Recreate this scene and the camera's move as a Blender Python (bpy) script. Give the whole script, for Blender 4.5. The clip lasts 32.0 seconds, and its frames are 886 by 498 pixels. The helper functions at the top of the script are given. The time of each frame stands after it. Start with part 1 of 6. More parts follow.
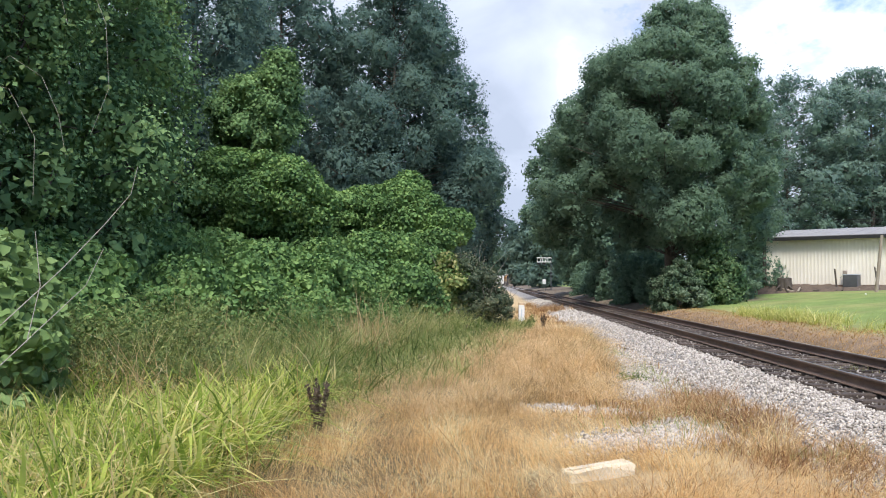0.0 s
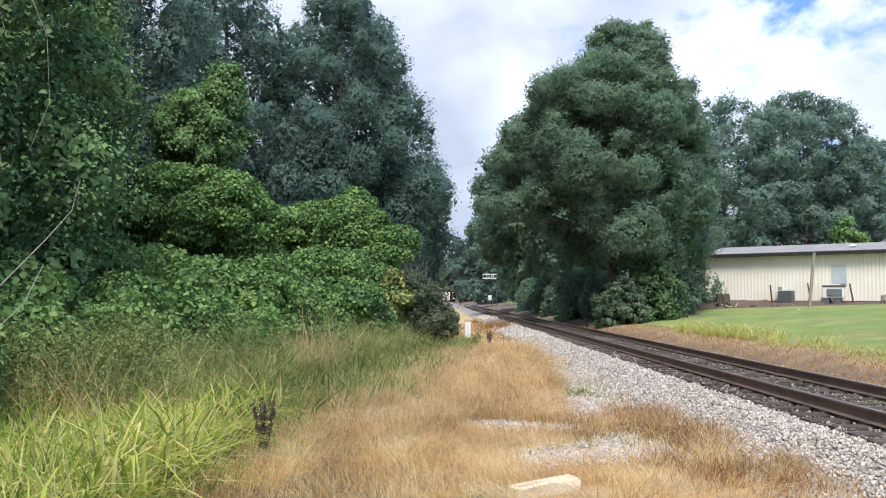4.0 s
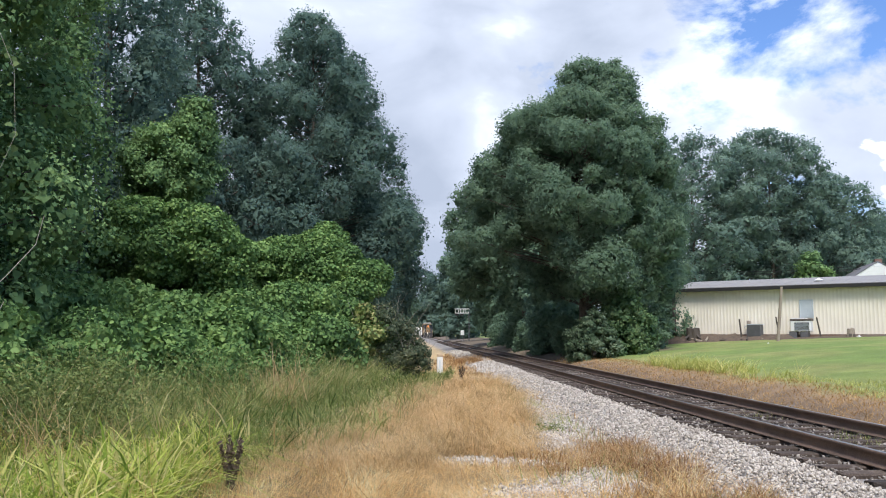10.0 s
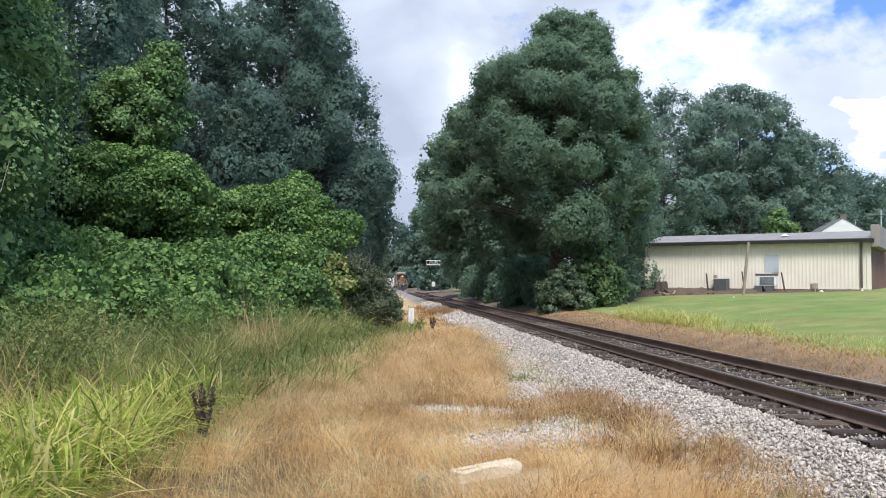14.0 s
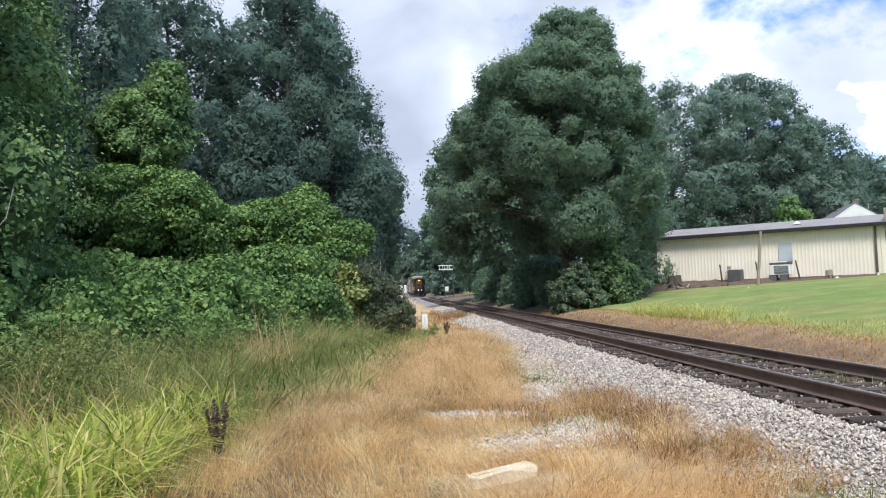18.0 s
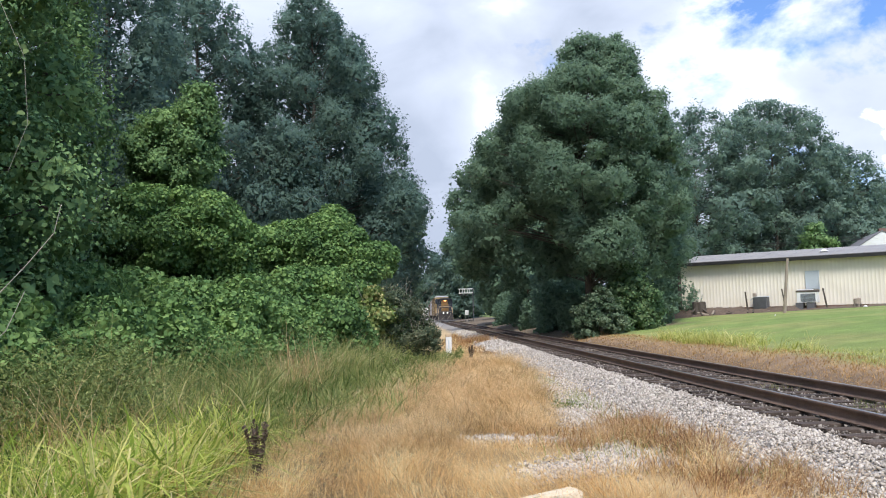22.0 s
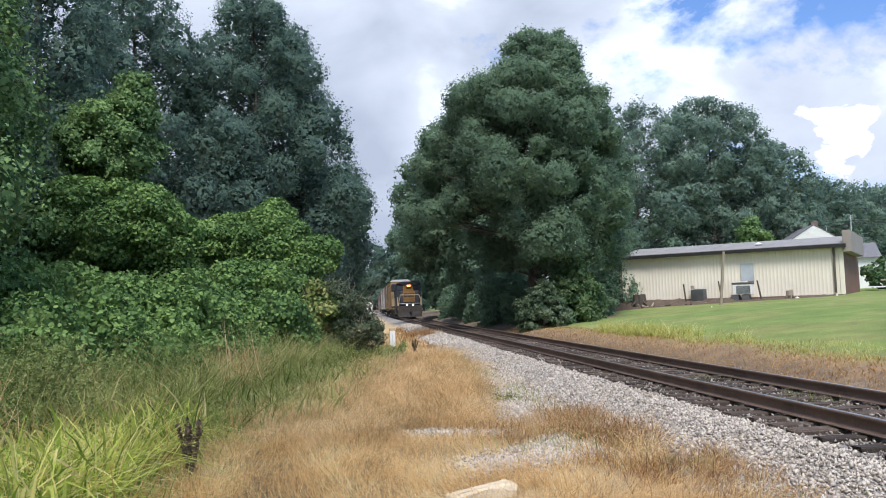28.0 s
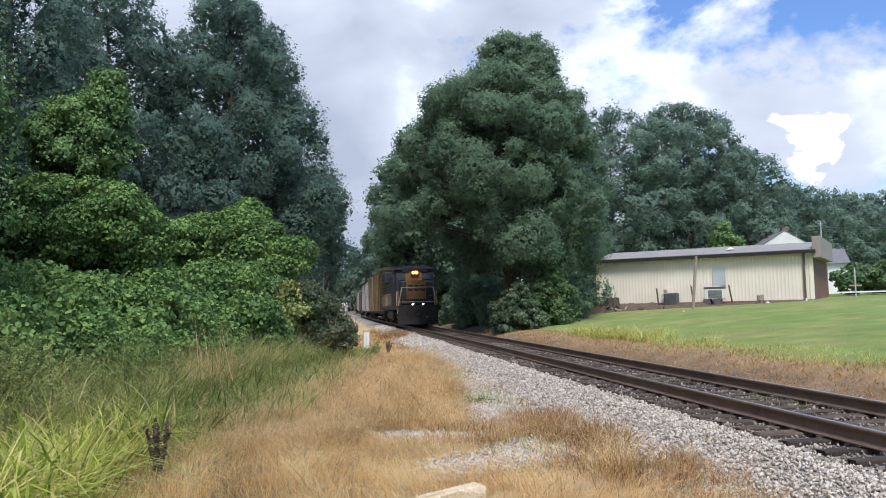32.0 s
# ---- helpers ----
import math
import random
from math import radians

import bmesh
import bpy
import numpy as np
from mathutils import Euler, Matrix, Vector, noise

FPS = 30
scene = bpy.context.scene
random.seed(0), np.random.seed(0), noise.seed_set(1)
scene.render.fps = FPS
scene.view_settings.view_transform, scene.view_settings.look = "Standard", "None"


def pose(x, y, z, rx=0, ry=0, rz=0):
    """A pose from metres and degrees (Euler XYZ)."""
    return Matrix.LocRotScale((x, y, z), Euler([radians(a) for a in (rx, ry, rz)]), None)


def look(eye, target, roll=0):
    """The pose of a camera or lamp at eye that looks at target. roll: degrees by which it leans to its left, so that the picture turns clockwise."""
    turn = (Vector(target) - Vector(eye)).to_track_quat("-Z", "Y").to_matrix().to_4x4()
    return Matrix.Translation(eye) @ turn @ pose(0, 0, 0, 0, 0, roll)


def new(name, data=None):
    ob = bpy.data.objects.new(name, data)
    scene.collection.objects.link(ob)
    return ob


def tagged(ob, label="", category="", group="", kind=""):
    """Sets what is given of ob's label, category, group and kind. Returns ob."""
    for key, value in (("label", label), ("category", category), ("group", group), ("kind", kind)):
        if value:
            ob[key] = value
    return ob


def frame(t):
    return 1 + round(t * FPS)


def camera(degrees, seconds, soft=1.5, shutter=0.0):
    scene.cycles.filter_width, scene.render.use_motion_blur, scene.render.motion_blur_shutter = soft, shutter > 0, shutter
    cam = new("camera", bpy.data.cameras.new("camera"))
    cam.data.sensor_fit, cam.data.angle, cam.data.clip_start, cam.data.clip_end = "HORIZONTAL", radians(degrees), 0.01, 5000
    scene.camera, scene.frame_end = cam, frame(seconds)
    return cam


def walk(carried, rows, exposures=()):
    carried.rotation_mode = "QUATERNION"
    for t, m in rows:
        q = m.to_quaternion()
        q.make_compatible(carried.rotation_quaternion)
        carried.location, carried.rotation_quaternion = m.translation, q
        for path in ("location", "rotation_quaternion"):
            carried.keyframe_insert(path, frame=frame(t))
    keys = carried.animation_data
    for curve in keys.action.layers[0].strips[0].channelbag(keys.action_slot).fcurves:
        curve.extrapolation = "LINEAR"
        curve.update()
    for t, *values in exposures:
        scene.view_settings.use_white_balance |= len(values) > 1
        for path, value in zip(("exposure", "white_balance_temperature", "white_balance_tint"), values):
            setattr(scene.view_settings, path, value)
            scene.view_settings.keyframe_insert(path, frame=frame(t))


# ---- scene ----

# ---- camera and walk ----
cam = camera(57.47, 32.0, soft=1.0)
# seconds, eye, heading to the left of +y, rise and lean in degrees
PATH = [
    (0, 0.006, 0.022, 1.646, 7.85, 2.36, 0.24),
    (0.5, -0.006, -0.016, 1.645, 6.87, 2.50, 0.43),
    (1, -0.021, -0.020, 1.651, 4.81, 2.02, 0.57),
    (1.5, -0.023, -0.021, 1.655, 4.22, 1.73, 0.62),
    (2, -0.012, -0.030, 1.656, 4.52, 2.13, 0.41),
    (2.5, -0.008, -0.033, 1.653, 4.77, 2.42, 0.43),
    (3, -0.002, -0.030, 1.655, 4.77, 2.67, 0.54),
    (3.5, -0.006, -0.027, 1.657, 4.36, 3.16, 0.27),
    (5.5, -0.009, -0.064, 1.672, 3.57, 4.36, 0.25),
    (6, -0.007, -0.076, 1.670, 3.74, 5.00, -0.03),
    (6.5, -0.005, -0.058, 1.666, 3.65, 5.65, -0.29),
    (7, -0.001, -0.076, 1.668, 3.45, 5.72, -1.41),
    (7.5, 0.018, -0.055, 1.670, 2.58, 5.16, -1.82),
    (8, 0.033, -0.037, 1.657, 2.27, 5.06, -1.21),
    (8.5, 0.024, -0.020, 1.651, 2.18, 4.84, -0.70),
    (9, 0.019, -0.026, 1.655, 2.01, 5.19, -0.82),
    (9.5, 0.017, -0.021, 1.653, 1.99, 5.79, -0.49),
    (10, 0.006, -0.009, 1.654, 2.06, 5.99, -0.06),
    (10.5, -0.005, -0.007, 1.646, 2.17, 5.96, 0.46),
    (11, -0.005, 0.010, 1.656, 2.18, 5.93, 0.39),
    (11.5, 0.003, 0.000, 1.658, 1.92, 5.79, -0.14),
    (12, 0.000, -0.003, 1.652, 1.10, 4.44, -0.02),
    (12.5, 0.000, 0.006, 1.648, 0.30, 2.89, -0.05),
    (13, 0.000, 0.000, 1.650, 0.01, 2.50, -0.00),
    (13.5, -0.009, -0.009, 1.651, -0.01, 2.57, 0.34),
    (14, -0.013, -0.010, 1.650, 0.04, 2.58, 0.45),
    (14.5, -0.009, -0.007, 1.649, -0.00, 2.45, 0.36),
    (16.5, 0.019, -0.009, 1.648, 0.38, 1.66, -1.92),
    (17, 0.012, 0.013, 1.647, 0.11, 1.76, -2.43),
    (17.5, 0.025, 0.010, 1.655, 0.88, 2.29, -2.09),
    (18, 0.052, 0.008, 1.657, 0.88, 2.92, -2.30),
    (18.5, 0.110, -0.011, 1.644, 0.80, 3.32, -1.68),
    (19, 0.102, 0.002, 1.651, 1.58, 3.55, -2.57),
    (19.5, 0.077, 0.023, 1.662, 2.49, 3.68, -2.83),
    (20, 0.052, 0.022, 1.663, 3.12, 3.51, -3.28),
    (20.5, 0.040, -0.010, 1.667, 3.68, 3.39, -3.02),
    (21, 0.021, -0.001, 1.660, 3.55, 3.71, -1.73),
    (21.5, -0.127, 0.005, 1.651, 3.02, 4.62, -1.55),
    (22, -0.182, 0.044, 1.644, 2.19, 4.62, -1.50),
    (22.5, -0.168, 0.056, 1.645, 1.72, 4.04, -1.39),
    (23, -0.143, 0.066, 1.641, 1.62, 3.83, -2.20),
    (23.5, -0.123, 0.063, 1.648, 1.47, 3.87, -2.45),
    (24, -0.116, 0.063, 1.656, 1.02, 3.94, -2.30),
    (24.5, -0.112, 0.060, 1.654, 0.37, 3.90, -1.68),
    (25, -0.110, 0.055, 1.658, -0.27, 3.85, -1.41),
    (25.5, -0.098, 0.046, 1.657, -0.91, 3.84, -1.81),
    (27.5, -0.092, 0.041, 1.657, -1.76, 3.80, -1.87),
    (28, -0.092, 0.037, 1.659, -1.64, 4.04, -1.85),
    (28.5, -0.085, 0.052, 1.657, -1.84, 3.87, -1.84),
    (29, -0.082, 0.056, 1.655, -1.89, 3.76, -1.66),
    (29.5, -0.068, 0.047, 1.655, -2.07, 3.62, -1.71),
    (30, -0.064, 0.037, 1.663, -2.60, 3.19, -1.82),
    (30.5, -0.065, 0.046, 1.663, -2.66, 3.42, -1.76),
    (31, -0.066, 0.043, 1.664, -2.77, 3.44, -2.10),
    (31.5, -0.061, 0.036, 1.666, -3.10, 3.42, -2.09),
    (32, -0.057, 0.022, 1.666, -3.36, 4.12, -1.39),
]


def eye_pose(x, y, z, yaw, rise, lean):
    a, b = radians(yaw), radians(rise)
    return look((x, y, z), (x - math.sin(a) * math.cos(b), y + math.cos(a) * math.cos(b), z + math.sin(b)), lean)


walk(cam, [(t, eye_pose(*p)) for t, *p in PATH],
     exposures=[(0.0, 1.03), (3.5, 1.04), (6.0, 1.02), (8.5, 0.87), (11.5, 0.83), (13.0, 0.85), (17.0, 0.92), (20.0, 0.92), (23.0, 0.90), (27.0, 0.81), (32.0, 0.72)])

# ---- world and light ----
world = bpy.data.worlds.new("sky")
scene.world = world
world.use_nodes = True


def node(tree, kind, ins=None, **props):
    n = tree.nodes.new(kind)
    for key, value in props.items():
        setattr(n, key, value)
    for key, value in (ins or {}).items():
        if hasattr(value, "is_output"):
            tree.links.new(value, n.inputs[key])
        else:
            n.inputs[key].default_value = value
    return n


def ramp(tree, fac, stops, interpolation="LINEAR"):
    n = tree.nodes.new("ShaderNodeValToRGB")
    n.color_ramp.interpolation = interpolation
    while len(n.color_ramp.elements) < len(stops):
        n.color_ramp.elements.new(0.5)
    for e, (p, c) in zip(n.color_ramp.elements, stops):
        e.position, e.color = p, (*c, 1) if len(c) == 3 else c
    tree.links.new(fac, n.inputs[0])
    return n.outputs[0]


BRIGHT_GAP, SUNLIT_BANK, CUMULUS, GREY_BASE = (0.049, 0.932, 0.36), (0.35, 0.902, 0.254), (0.486, 0.859, 0.163), (-0.041, 0.964, 0.261)


def build_world():
    w = world.node_tree
    w.nodes.clear()
    sky = node(w, "ShaderNodeTexSky", sky_type="NISHITA", sun_disc=False, sun_elevation=radians(58), sun_rotation=radians(178))
    coord = node(w, "ShaderNodeTexCoord")
    view = coord.outputs["Generated"]
    stretch = node(w, "ShaderNodeMapping", {"Vector": view, "Scale": (1.0, 1.0, 1.7), "Location": (0.35, 0.1, 0.02)})
    big = node(w, "ShaderNodeTexNoise", {"Vector": stretch.outputs[0], "Scale": 4.2, "Detail": 9.0, "Roughness": 0.58, "Distortion": 0.25})
    puff = node(w, "ShaderNodeTexNoise", {"Vector": stretch.outputs[0], "Scale": 7.0, "Detail": 8.0, "Roughness": 0.5, "Distortion": 0.15}).outputs[0]

    def toward(way, near, far):
        """1 in the direction given, fading to 0, with a billowing edge."""
        d = node(w, "ShaderNodeVectorMath", {0: view, 1: Vector(way).normalized()}, operation="DISTANCE").outputs["Value"]
        d = node(w, "ShaderNodeMath", {0: puff, 1: 0.42, 2: d}, operation="MULTIPLY_ADD").outputs[0]
        return node(w, "ShaderNodeMapRange", {"Value": d, "From Min": near + 0.21, "From Max": far + 0.21, "To Min": 1.0, "To Max": 0.0}, interpolation_type="SMOOTHSTEP").outputs[0]

    # the cloud deck thins towards the upper right of the view
    side = node(w, "ShaderNodeVectorMath", {0: view, 1: (0.6, 0.0, 1.0)}, operation="DOT_PRODUCT").outputs["Value"]
    side = node(w, "ShaderNodeMath", {0: side, 1: 0.72}, operation="MINIMUM").outputs[0]
    thin = node(w, "ShaderNodeMath", {0: side, 1: -0.46, 2: big.outputs[0]}, operation="MULTIPLY_ADD").outputs[0]
    cover = ramp(w, thin, [(0.2, (0, 0, 0)), (0.3, (1, 1, 1))])
    shade = node(w, "ShaderNodeTexNoise", {"Vector": stretch.outputs[0], "Scale": 5.0, "Detail": 8.0, "Roughness": 0.5, "Distortion": 0.3})
    bright = node(w, "ShaderNodeVectorMath", {0: view, 1: (0.9, 0.0, 0.35)}, operation="DOT_PRODUCT").outputs["Value"]
    bright = node(w, "ShaderNodeMath", {0: bright, 1: 0.55}, operation="MINIMUM").outputs[0]
    lit = node(w, "ShaderNodeMath", {0: bright, 1: 0.32, 2: shade.outputs[0]}, operation="MULTIPLY_ADD").outputs[0]
    # sunlit billows and the grey underside between them
    for way, near, far, gain in ((BRIGHT_GAP, 0.0, 0.1, 0.18), (SUNLIT_BANK, 0.06, 0.2, 0.05), ((0.495, 0.84, 0.219), 0.06, 0.24, -0.13), (CUMULUS, -0.003, 0.008, 0.3), (GREY_BASE, 0.1, 0.34, -0.07)):
        lit = node(w, "ShaderNodeMath", {0: toward(way, near, far), 1: gain, 2: lit}, operation="MULTIPLY_ADD").outputs[0]
    cloud = ramp(w, lit, [(0.30, (0.3, 0.345, 0.44)), (0.60, (0.46, 0.51, 0.62)), (0.77, (0.76, 0.82, 0.92)), (0.88, (1.08, 1.1, 1.14))])
    blue = node(w, "ShaderNodeVectorMath", {0: sky.outputs[0], 1: (0.07, 0.09, 0.125)}, operation="MULTIPLY")
    mixed = node(w, "ShaderNodeMix", {"Factor": cover, "A": blue.outputs[0], "B": cloud}, data_type="RGBA")
    bg = node(w, "ShaderNodeBackground", {"Strength": 1.0})
    w.links.new(mixed.outputs["Result"], bg.inputs[0])
    out = node(w, "ShaderNodeOutputWorld")
    w.links.new(bg.outputs[0], out.inputs[0])


build_world()
sun = new("sun", bpy.data.lights.new("sun", "SUN"))
sun.data.energy, sun.data.angle, sun.data.color = 2.5, radians(18), (1.0, 0.96, 0.91)
sun.matrix_world = look((0, 0, 30), Vector((0, 0, 30)) - Vector((math.sin(radians(178)) * 0.53, math.cos(radians(178)) * 0.53, 0.85)))


# ---- materials ----
def material(name, rough=0.8, metal=0.0):
    m = bpy.data.materials.new(name)
    m.use_nodes = True
    t = m.node_tree
    b = t.nodes["Principled BSDF"]
    b.inputs["Roughness"].default_value, b.inputs["Metallic"].default_value = rough, metal
    return m, t, b


def bump(t, b, height, strength=0.4, distance=0.02):
    n = node(t, "ShaderNodeBump", {"Strength": strength, "Distance": distance, "Height": height})
    t.links.new(n.outputs[0], b.inputs["Normal"])


def mottled(name, stops, scale=3.0, fine=40.0, rough=0.8, metal=0.0, bumps=0.3, depth=0.01, space="Object", detail=6.0, vary=0.0):
    """A surface of two scales of noise between the given colours, with fine relief."""
    m, t, b = material(name, rough, metal)
    c = node(t, "ShaderNodeTexCoord").outputs[space]
    a = node(t, "ShaderNodeTexNoise", {"Vector": c, "Scale": scale, "Detail": detail, "Roughness": 0.6})
    f = node(t, "ShaderNodeTexNoise", {"Vector": c, "Scale": fine, "Detail": 3.0})
    s = node(t, "ShaderNodeMath", {0: a.outputs[0], 1: f.outputs[0]}, operation="ADD")
    h = node(t, "ShaderNodeMath", {0: s.outputs[0], 1: 0.5}, operation="MULTIPLY")
    if vary:
        r = node(t, "ShaderNodeObjectInfo").outputs["Random"]
        r = node(t, "ShaderNodeMath", {0: r, 1: vary, 2: -vary / 2}, operation="MULTIPLY_ADD")
        h = node(t, "ShaderNodeMath", {0: h.outputs[0], 1: r.outputs[0]}, operation="ADD")
    t.links.new(ramp(t, h.outputs[0], stops), b.inputs["Base Color"])
    bump(t, b, f.outputs[0], bumps, depth)
    return m


def leafy(name, stops, rough=0.55, through_light=0.3, patch=0.35, single=0.55, drifts=0.9):
    """Leaves: one tone for each island, drifting in patches, with light that comes through."""
    m, t, b = material(name, rough)
    c = node(t, "ShaderNodeTexCoord").outputs["Object"]
    isl = node(t, "ShaderNodeNewGeometry").outputs["Random Per Island"]
    n = node(t, "ShaderNodeTexNoise", {"Vector": c, "Scale": patch, "Detail": 3.0})
    s = node(t, "ShaderNodeMath", {0: n.outputs[0], 1: drifts, 2: 0.525 - drifts / 2 - single / 2}, operation="MULTIPLY_ADD")
    s = node(t, "ShaderNodeMath", {0: isl, 1: single, 2: s.outputs[0]}, operation="MULTIPLY_ADD")
    col = ramp(t, s.outputs[0], stops)
    t.links.new(col, b.inputs["Base Color"])
    b.inputs["Specular IOR Level"].default_value = 0.15
    tr = node(t, "ShaderNodeBsdfTranslucent", {"Color": col})
    mix = node(t, "ShaderNodeMixShader", {0: through_light, 1: b.outputs[0], 2: tr.outputs[0]})
    t.links.new(mix.outputs[0], t.nodes["Material Output"].inputs[0])
    return m


OAK = leafy("oak_leaf", [(0.1, (0.107, 0.164, 0.129)), (0.5, (0.177, 0.268, 0.175)), (0.9, (0.251, 0.343, 0.214))], rough=0.95, through_light=0.55, patch=0.45, single=0.16)
CEDAR = leafy("cedar_leaf", [(0.1, (0.095, 0.157, 0.143)), (0.5, (0.146, 0.229, 0.188)), (0.9, (0.200, 0.286, 0.213))], rough=0.95, through_light=0.55, patch=0.45, single=0.16)
# distance haze is put into these leaf colours: paler and bluer than the oak
HAZED_LEAF = leafy("hazed_leaf", [(0.1, (0.125, 0.193, 0.172)), (0.5, (0.197, 0.289, 0.230)), (0.9, (0.301, 0.404, 0.290))], rough=0.95, through_light=0.55, patch=0.45, single=0.16)
VINE = leafy("vine_leaf", [(0.1, (0.062, 0.116, 0.045)), (0.5, (0.133, 0.237, 0.076)), (0.9, (0.259, 0.381, 0.124))], rough=0.75, patch=0.6, drifts=1.5)
VINE_DARK = leafy("shaded_vine_leaf", [(0.1, (0.086, 0.156, 0.071)), (0.5, (0.164, 0.271, 0.110)), (0.9, (0.270, 0.394, 0.150))], rough=0.8, patch=0.6, single=0.4, drifts=1.5)
PALE_VINE = leafy("pale_vine_leaf", [(0.1, (0.099, 0.166, 0.057)), (0.5, (0.180, 0.271, 0.090)), (0.9, (0.279, 0.377, 0.142))], rough=0.7, patch=0.9)
YELLOWING = leafy("yellowing_vine_leaf", [(0.1, (0.08, 0.13, 0.04)), (0.5, (0.17, 0.24, 0.07)), (0.8, (0.32, 0.33, 0.12)), (1.0, (0.6, 0.52, 0.26))], patch=1.2, single=0.8)
DARK_SHRUB = leafy("dark_shrub_leaf", [(0.1, (0.04, 0.062, 0.036)), (0.5, (0.078, 0.108, 0.06)), (0.9, (0.22, 0.22, 0.13))], rough=0.4, patch=0.8)
SHRUB = leafy("shrub_leaf", [(0.1, (0.050, 0.102, 0.046)), (0.5, (0.093, 0.167, 0.074)), (0.9, (0.219, 0.297, 0.130))], rough=0.4, patch=0.8)
PALE_SHRUB = leafy("grey_green_shrub_leaf", [(0.1, (0.05, 0.09, 0.05)), (0.5, (0.10, 0.155, 0.085)), (0.9, (0.27, 0.33, 0.21))], rough=0.4, patch=0.8)
GREEN_BLADE = leafy("green_blade", [(0.0, (0.121, 0.191, 0.031)), (0.3, (0.304, 0.403, 0.067)), (0.6, (0.546, 0.604, 0.136)), (0.85, (0.707, 0.656, 0.235)), (1.0, (0.809, 0.699, 0.343))], through_light=0.5, patch=0.9, single=1.0)
DEEP_BLADE = leafy("deep_green_blade", [(0.0, (0.06, 0.095, 0.025)), (0.4, (0.13, 0.19, 0.045)), (0.8, (0.24, 0.3, 0.08)), (1.0, (0.4, 0.37, 0.15))], through_light=0.4, patch=0.7, single=0.9)
DULL_BLADE = leafy("olive_blade", [(0.0, (0.110, 0.154, 0.046)), (0.4, (0.259, 0.313, 0.100)), (0.75, (0.459, 0.467, 0.178)), (1.0, (0.625, 0.553, 0.267))], through_light=0.4, patch=0.7, single=0.9, drifts=1.15)
DRY_BLADE = leafy("dry_blade", [(0.0, (0.342, 0.195, 0.093)), (0.4, (0.733, 0.480, 0.210)), (0.75, (0.931, 0.687, 0.351)), (1.0, (0.931, 0.847, 0.515))], rough=0.7, through_light=0.5, patch=1.6, single=0.7, drifts=1.9)
STRAW_BLADE = leafy("pale_straw_blade", [(0.0, (0.306, 0.202, 0.092)), (0.4, (0.613, 0.434, 0.211)), (0.75, (0.848, 0.626, 0.348)), (1.0, (0.950, 0.766, 0.476))], rough=0.7, through_light=0.5, patch=1.6, single=0.7, drifts=1.9)
RUST_BLADE = leafy("rust_blade", [(0.0, (0.18, 0.09, 0.05)), (0.4, (0.46, 0.26, 0.12)), (0.75, (0.6, 0.39, 0.19)), (1.0, (0.72, 0.54, 0.3))], rough=0.7, through_light=0.4, patch=0.8, single=0.9, drifts=1.6)
YELLOW_BLADE = leafy("yellow_green_blade", [(0.0, (0.240, 0.276, 0.057)), (0.4, (0.504, 0.529, 0.138)), (0.75, (0.720, 0.690, 0.253)), (1.0, (0.900, 0.805, 0.402))], through_light=0.4, patch=0.7, single=0.9)
BANK_BLADE = leafy("brown_straw", [(0.0, (0.259, 0.143, 0.057)), (0.4, (0.464, 0.281, 0.115)), (0.75, (0.648, 0.418, 0.180)), (1.0, (0.778, 0.541, 0.246))], rough=0.8, patch=1.2, single=0.7)
WEED_LEAF = leafy("olive_weed_leaf", [(0.0, (0.075, 0.110, 0.036)), (0.4, (0.145, 0.195, 0.062)), (0.75, (0.245, 0.285, 0.095)), (1.0, (0.42, 0.39, 0.16))], patch=1.0, single=0.7)


BARK = mottled("bark", [(0.3, (0.05, 0.04, 0.032)), (0.7, (0.16, 0.13, 0.1))], 4, 25, 0.9, bumps=0.8, depth=0.03)
TWIG = mottled("pale_twig", [(0.3, (0.22, 0.19, 0.15)), (0.7, (0.42, 0.38, 0.31))], 4, 40, 0.9)
STEEL_SIDE = mottled("rusty_rail", [(0.35, (0.1, 0.068, 0.052)), (0.65, (0.235, 0.155, 0.115))], 2, 60, 0.75, 0.2)
STEEL_TOP = mottled("worn_rail_head", [(0.3, (0.3, 0.29, 0.28)), (0.7, (0.5, 0.48, 0.46))], 3, 90, 0.3, 1.0, bumps=0.05)
TIE = mottled("creosoted_wood", [(0.3, (0.028, 0.02, 0.015)), (0.6, (0.075, 0.054, 0.041)), (0.75, (0.17, 0.13, 0.1))], 5, 50, 0.9, bumps=0.7, vary=0.3)


# ---- mesh helpers ----
def mesh_of(name, verts, faces, mat, smooth=False, normals=None):
    """A mesh from arrays: verts (n, 3) and quads or triangles (m, k)."""
    me = bpy.data.meshes.new(name)
    verts, faces = np.asarray(verts, np.float32), np.asarray(faces, np.int32)
    me.vertices.add(len(verts))
    me.vertices.foreach_set("co", verts.ravel())
    k = faces.shape[1]
    me.loops.add(faces.size)
    me.loops.foreach_set("vertex_index", faces.ravel())
    me.polygons.add(len(faces))
    me.polygons.foreach_set("loop_start", np.arange(0, faces.size, k, dtype=np.int32))
    if smooth:
        me.polygons.foreach_set("use_smooth", np.ones(len(faces), bool))
    me.update(calc_edges=True)
    if normals is not None:
        # soft shading: leaves take the round of their tuft
        me.polygons.foreach_set("use_smooth", np.ones(len(faces), bool))
        me.normals_split_custom_set_from_vertices(np.asarray(normals, np.float32))
    if mat:
        me.materials.append(mat)
    return me


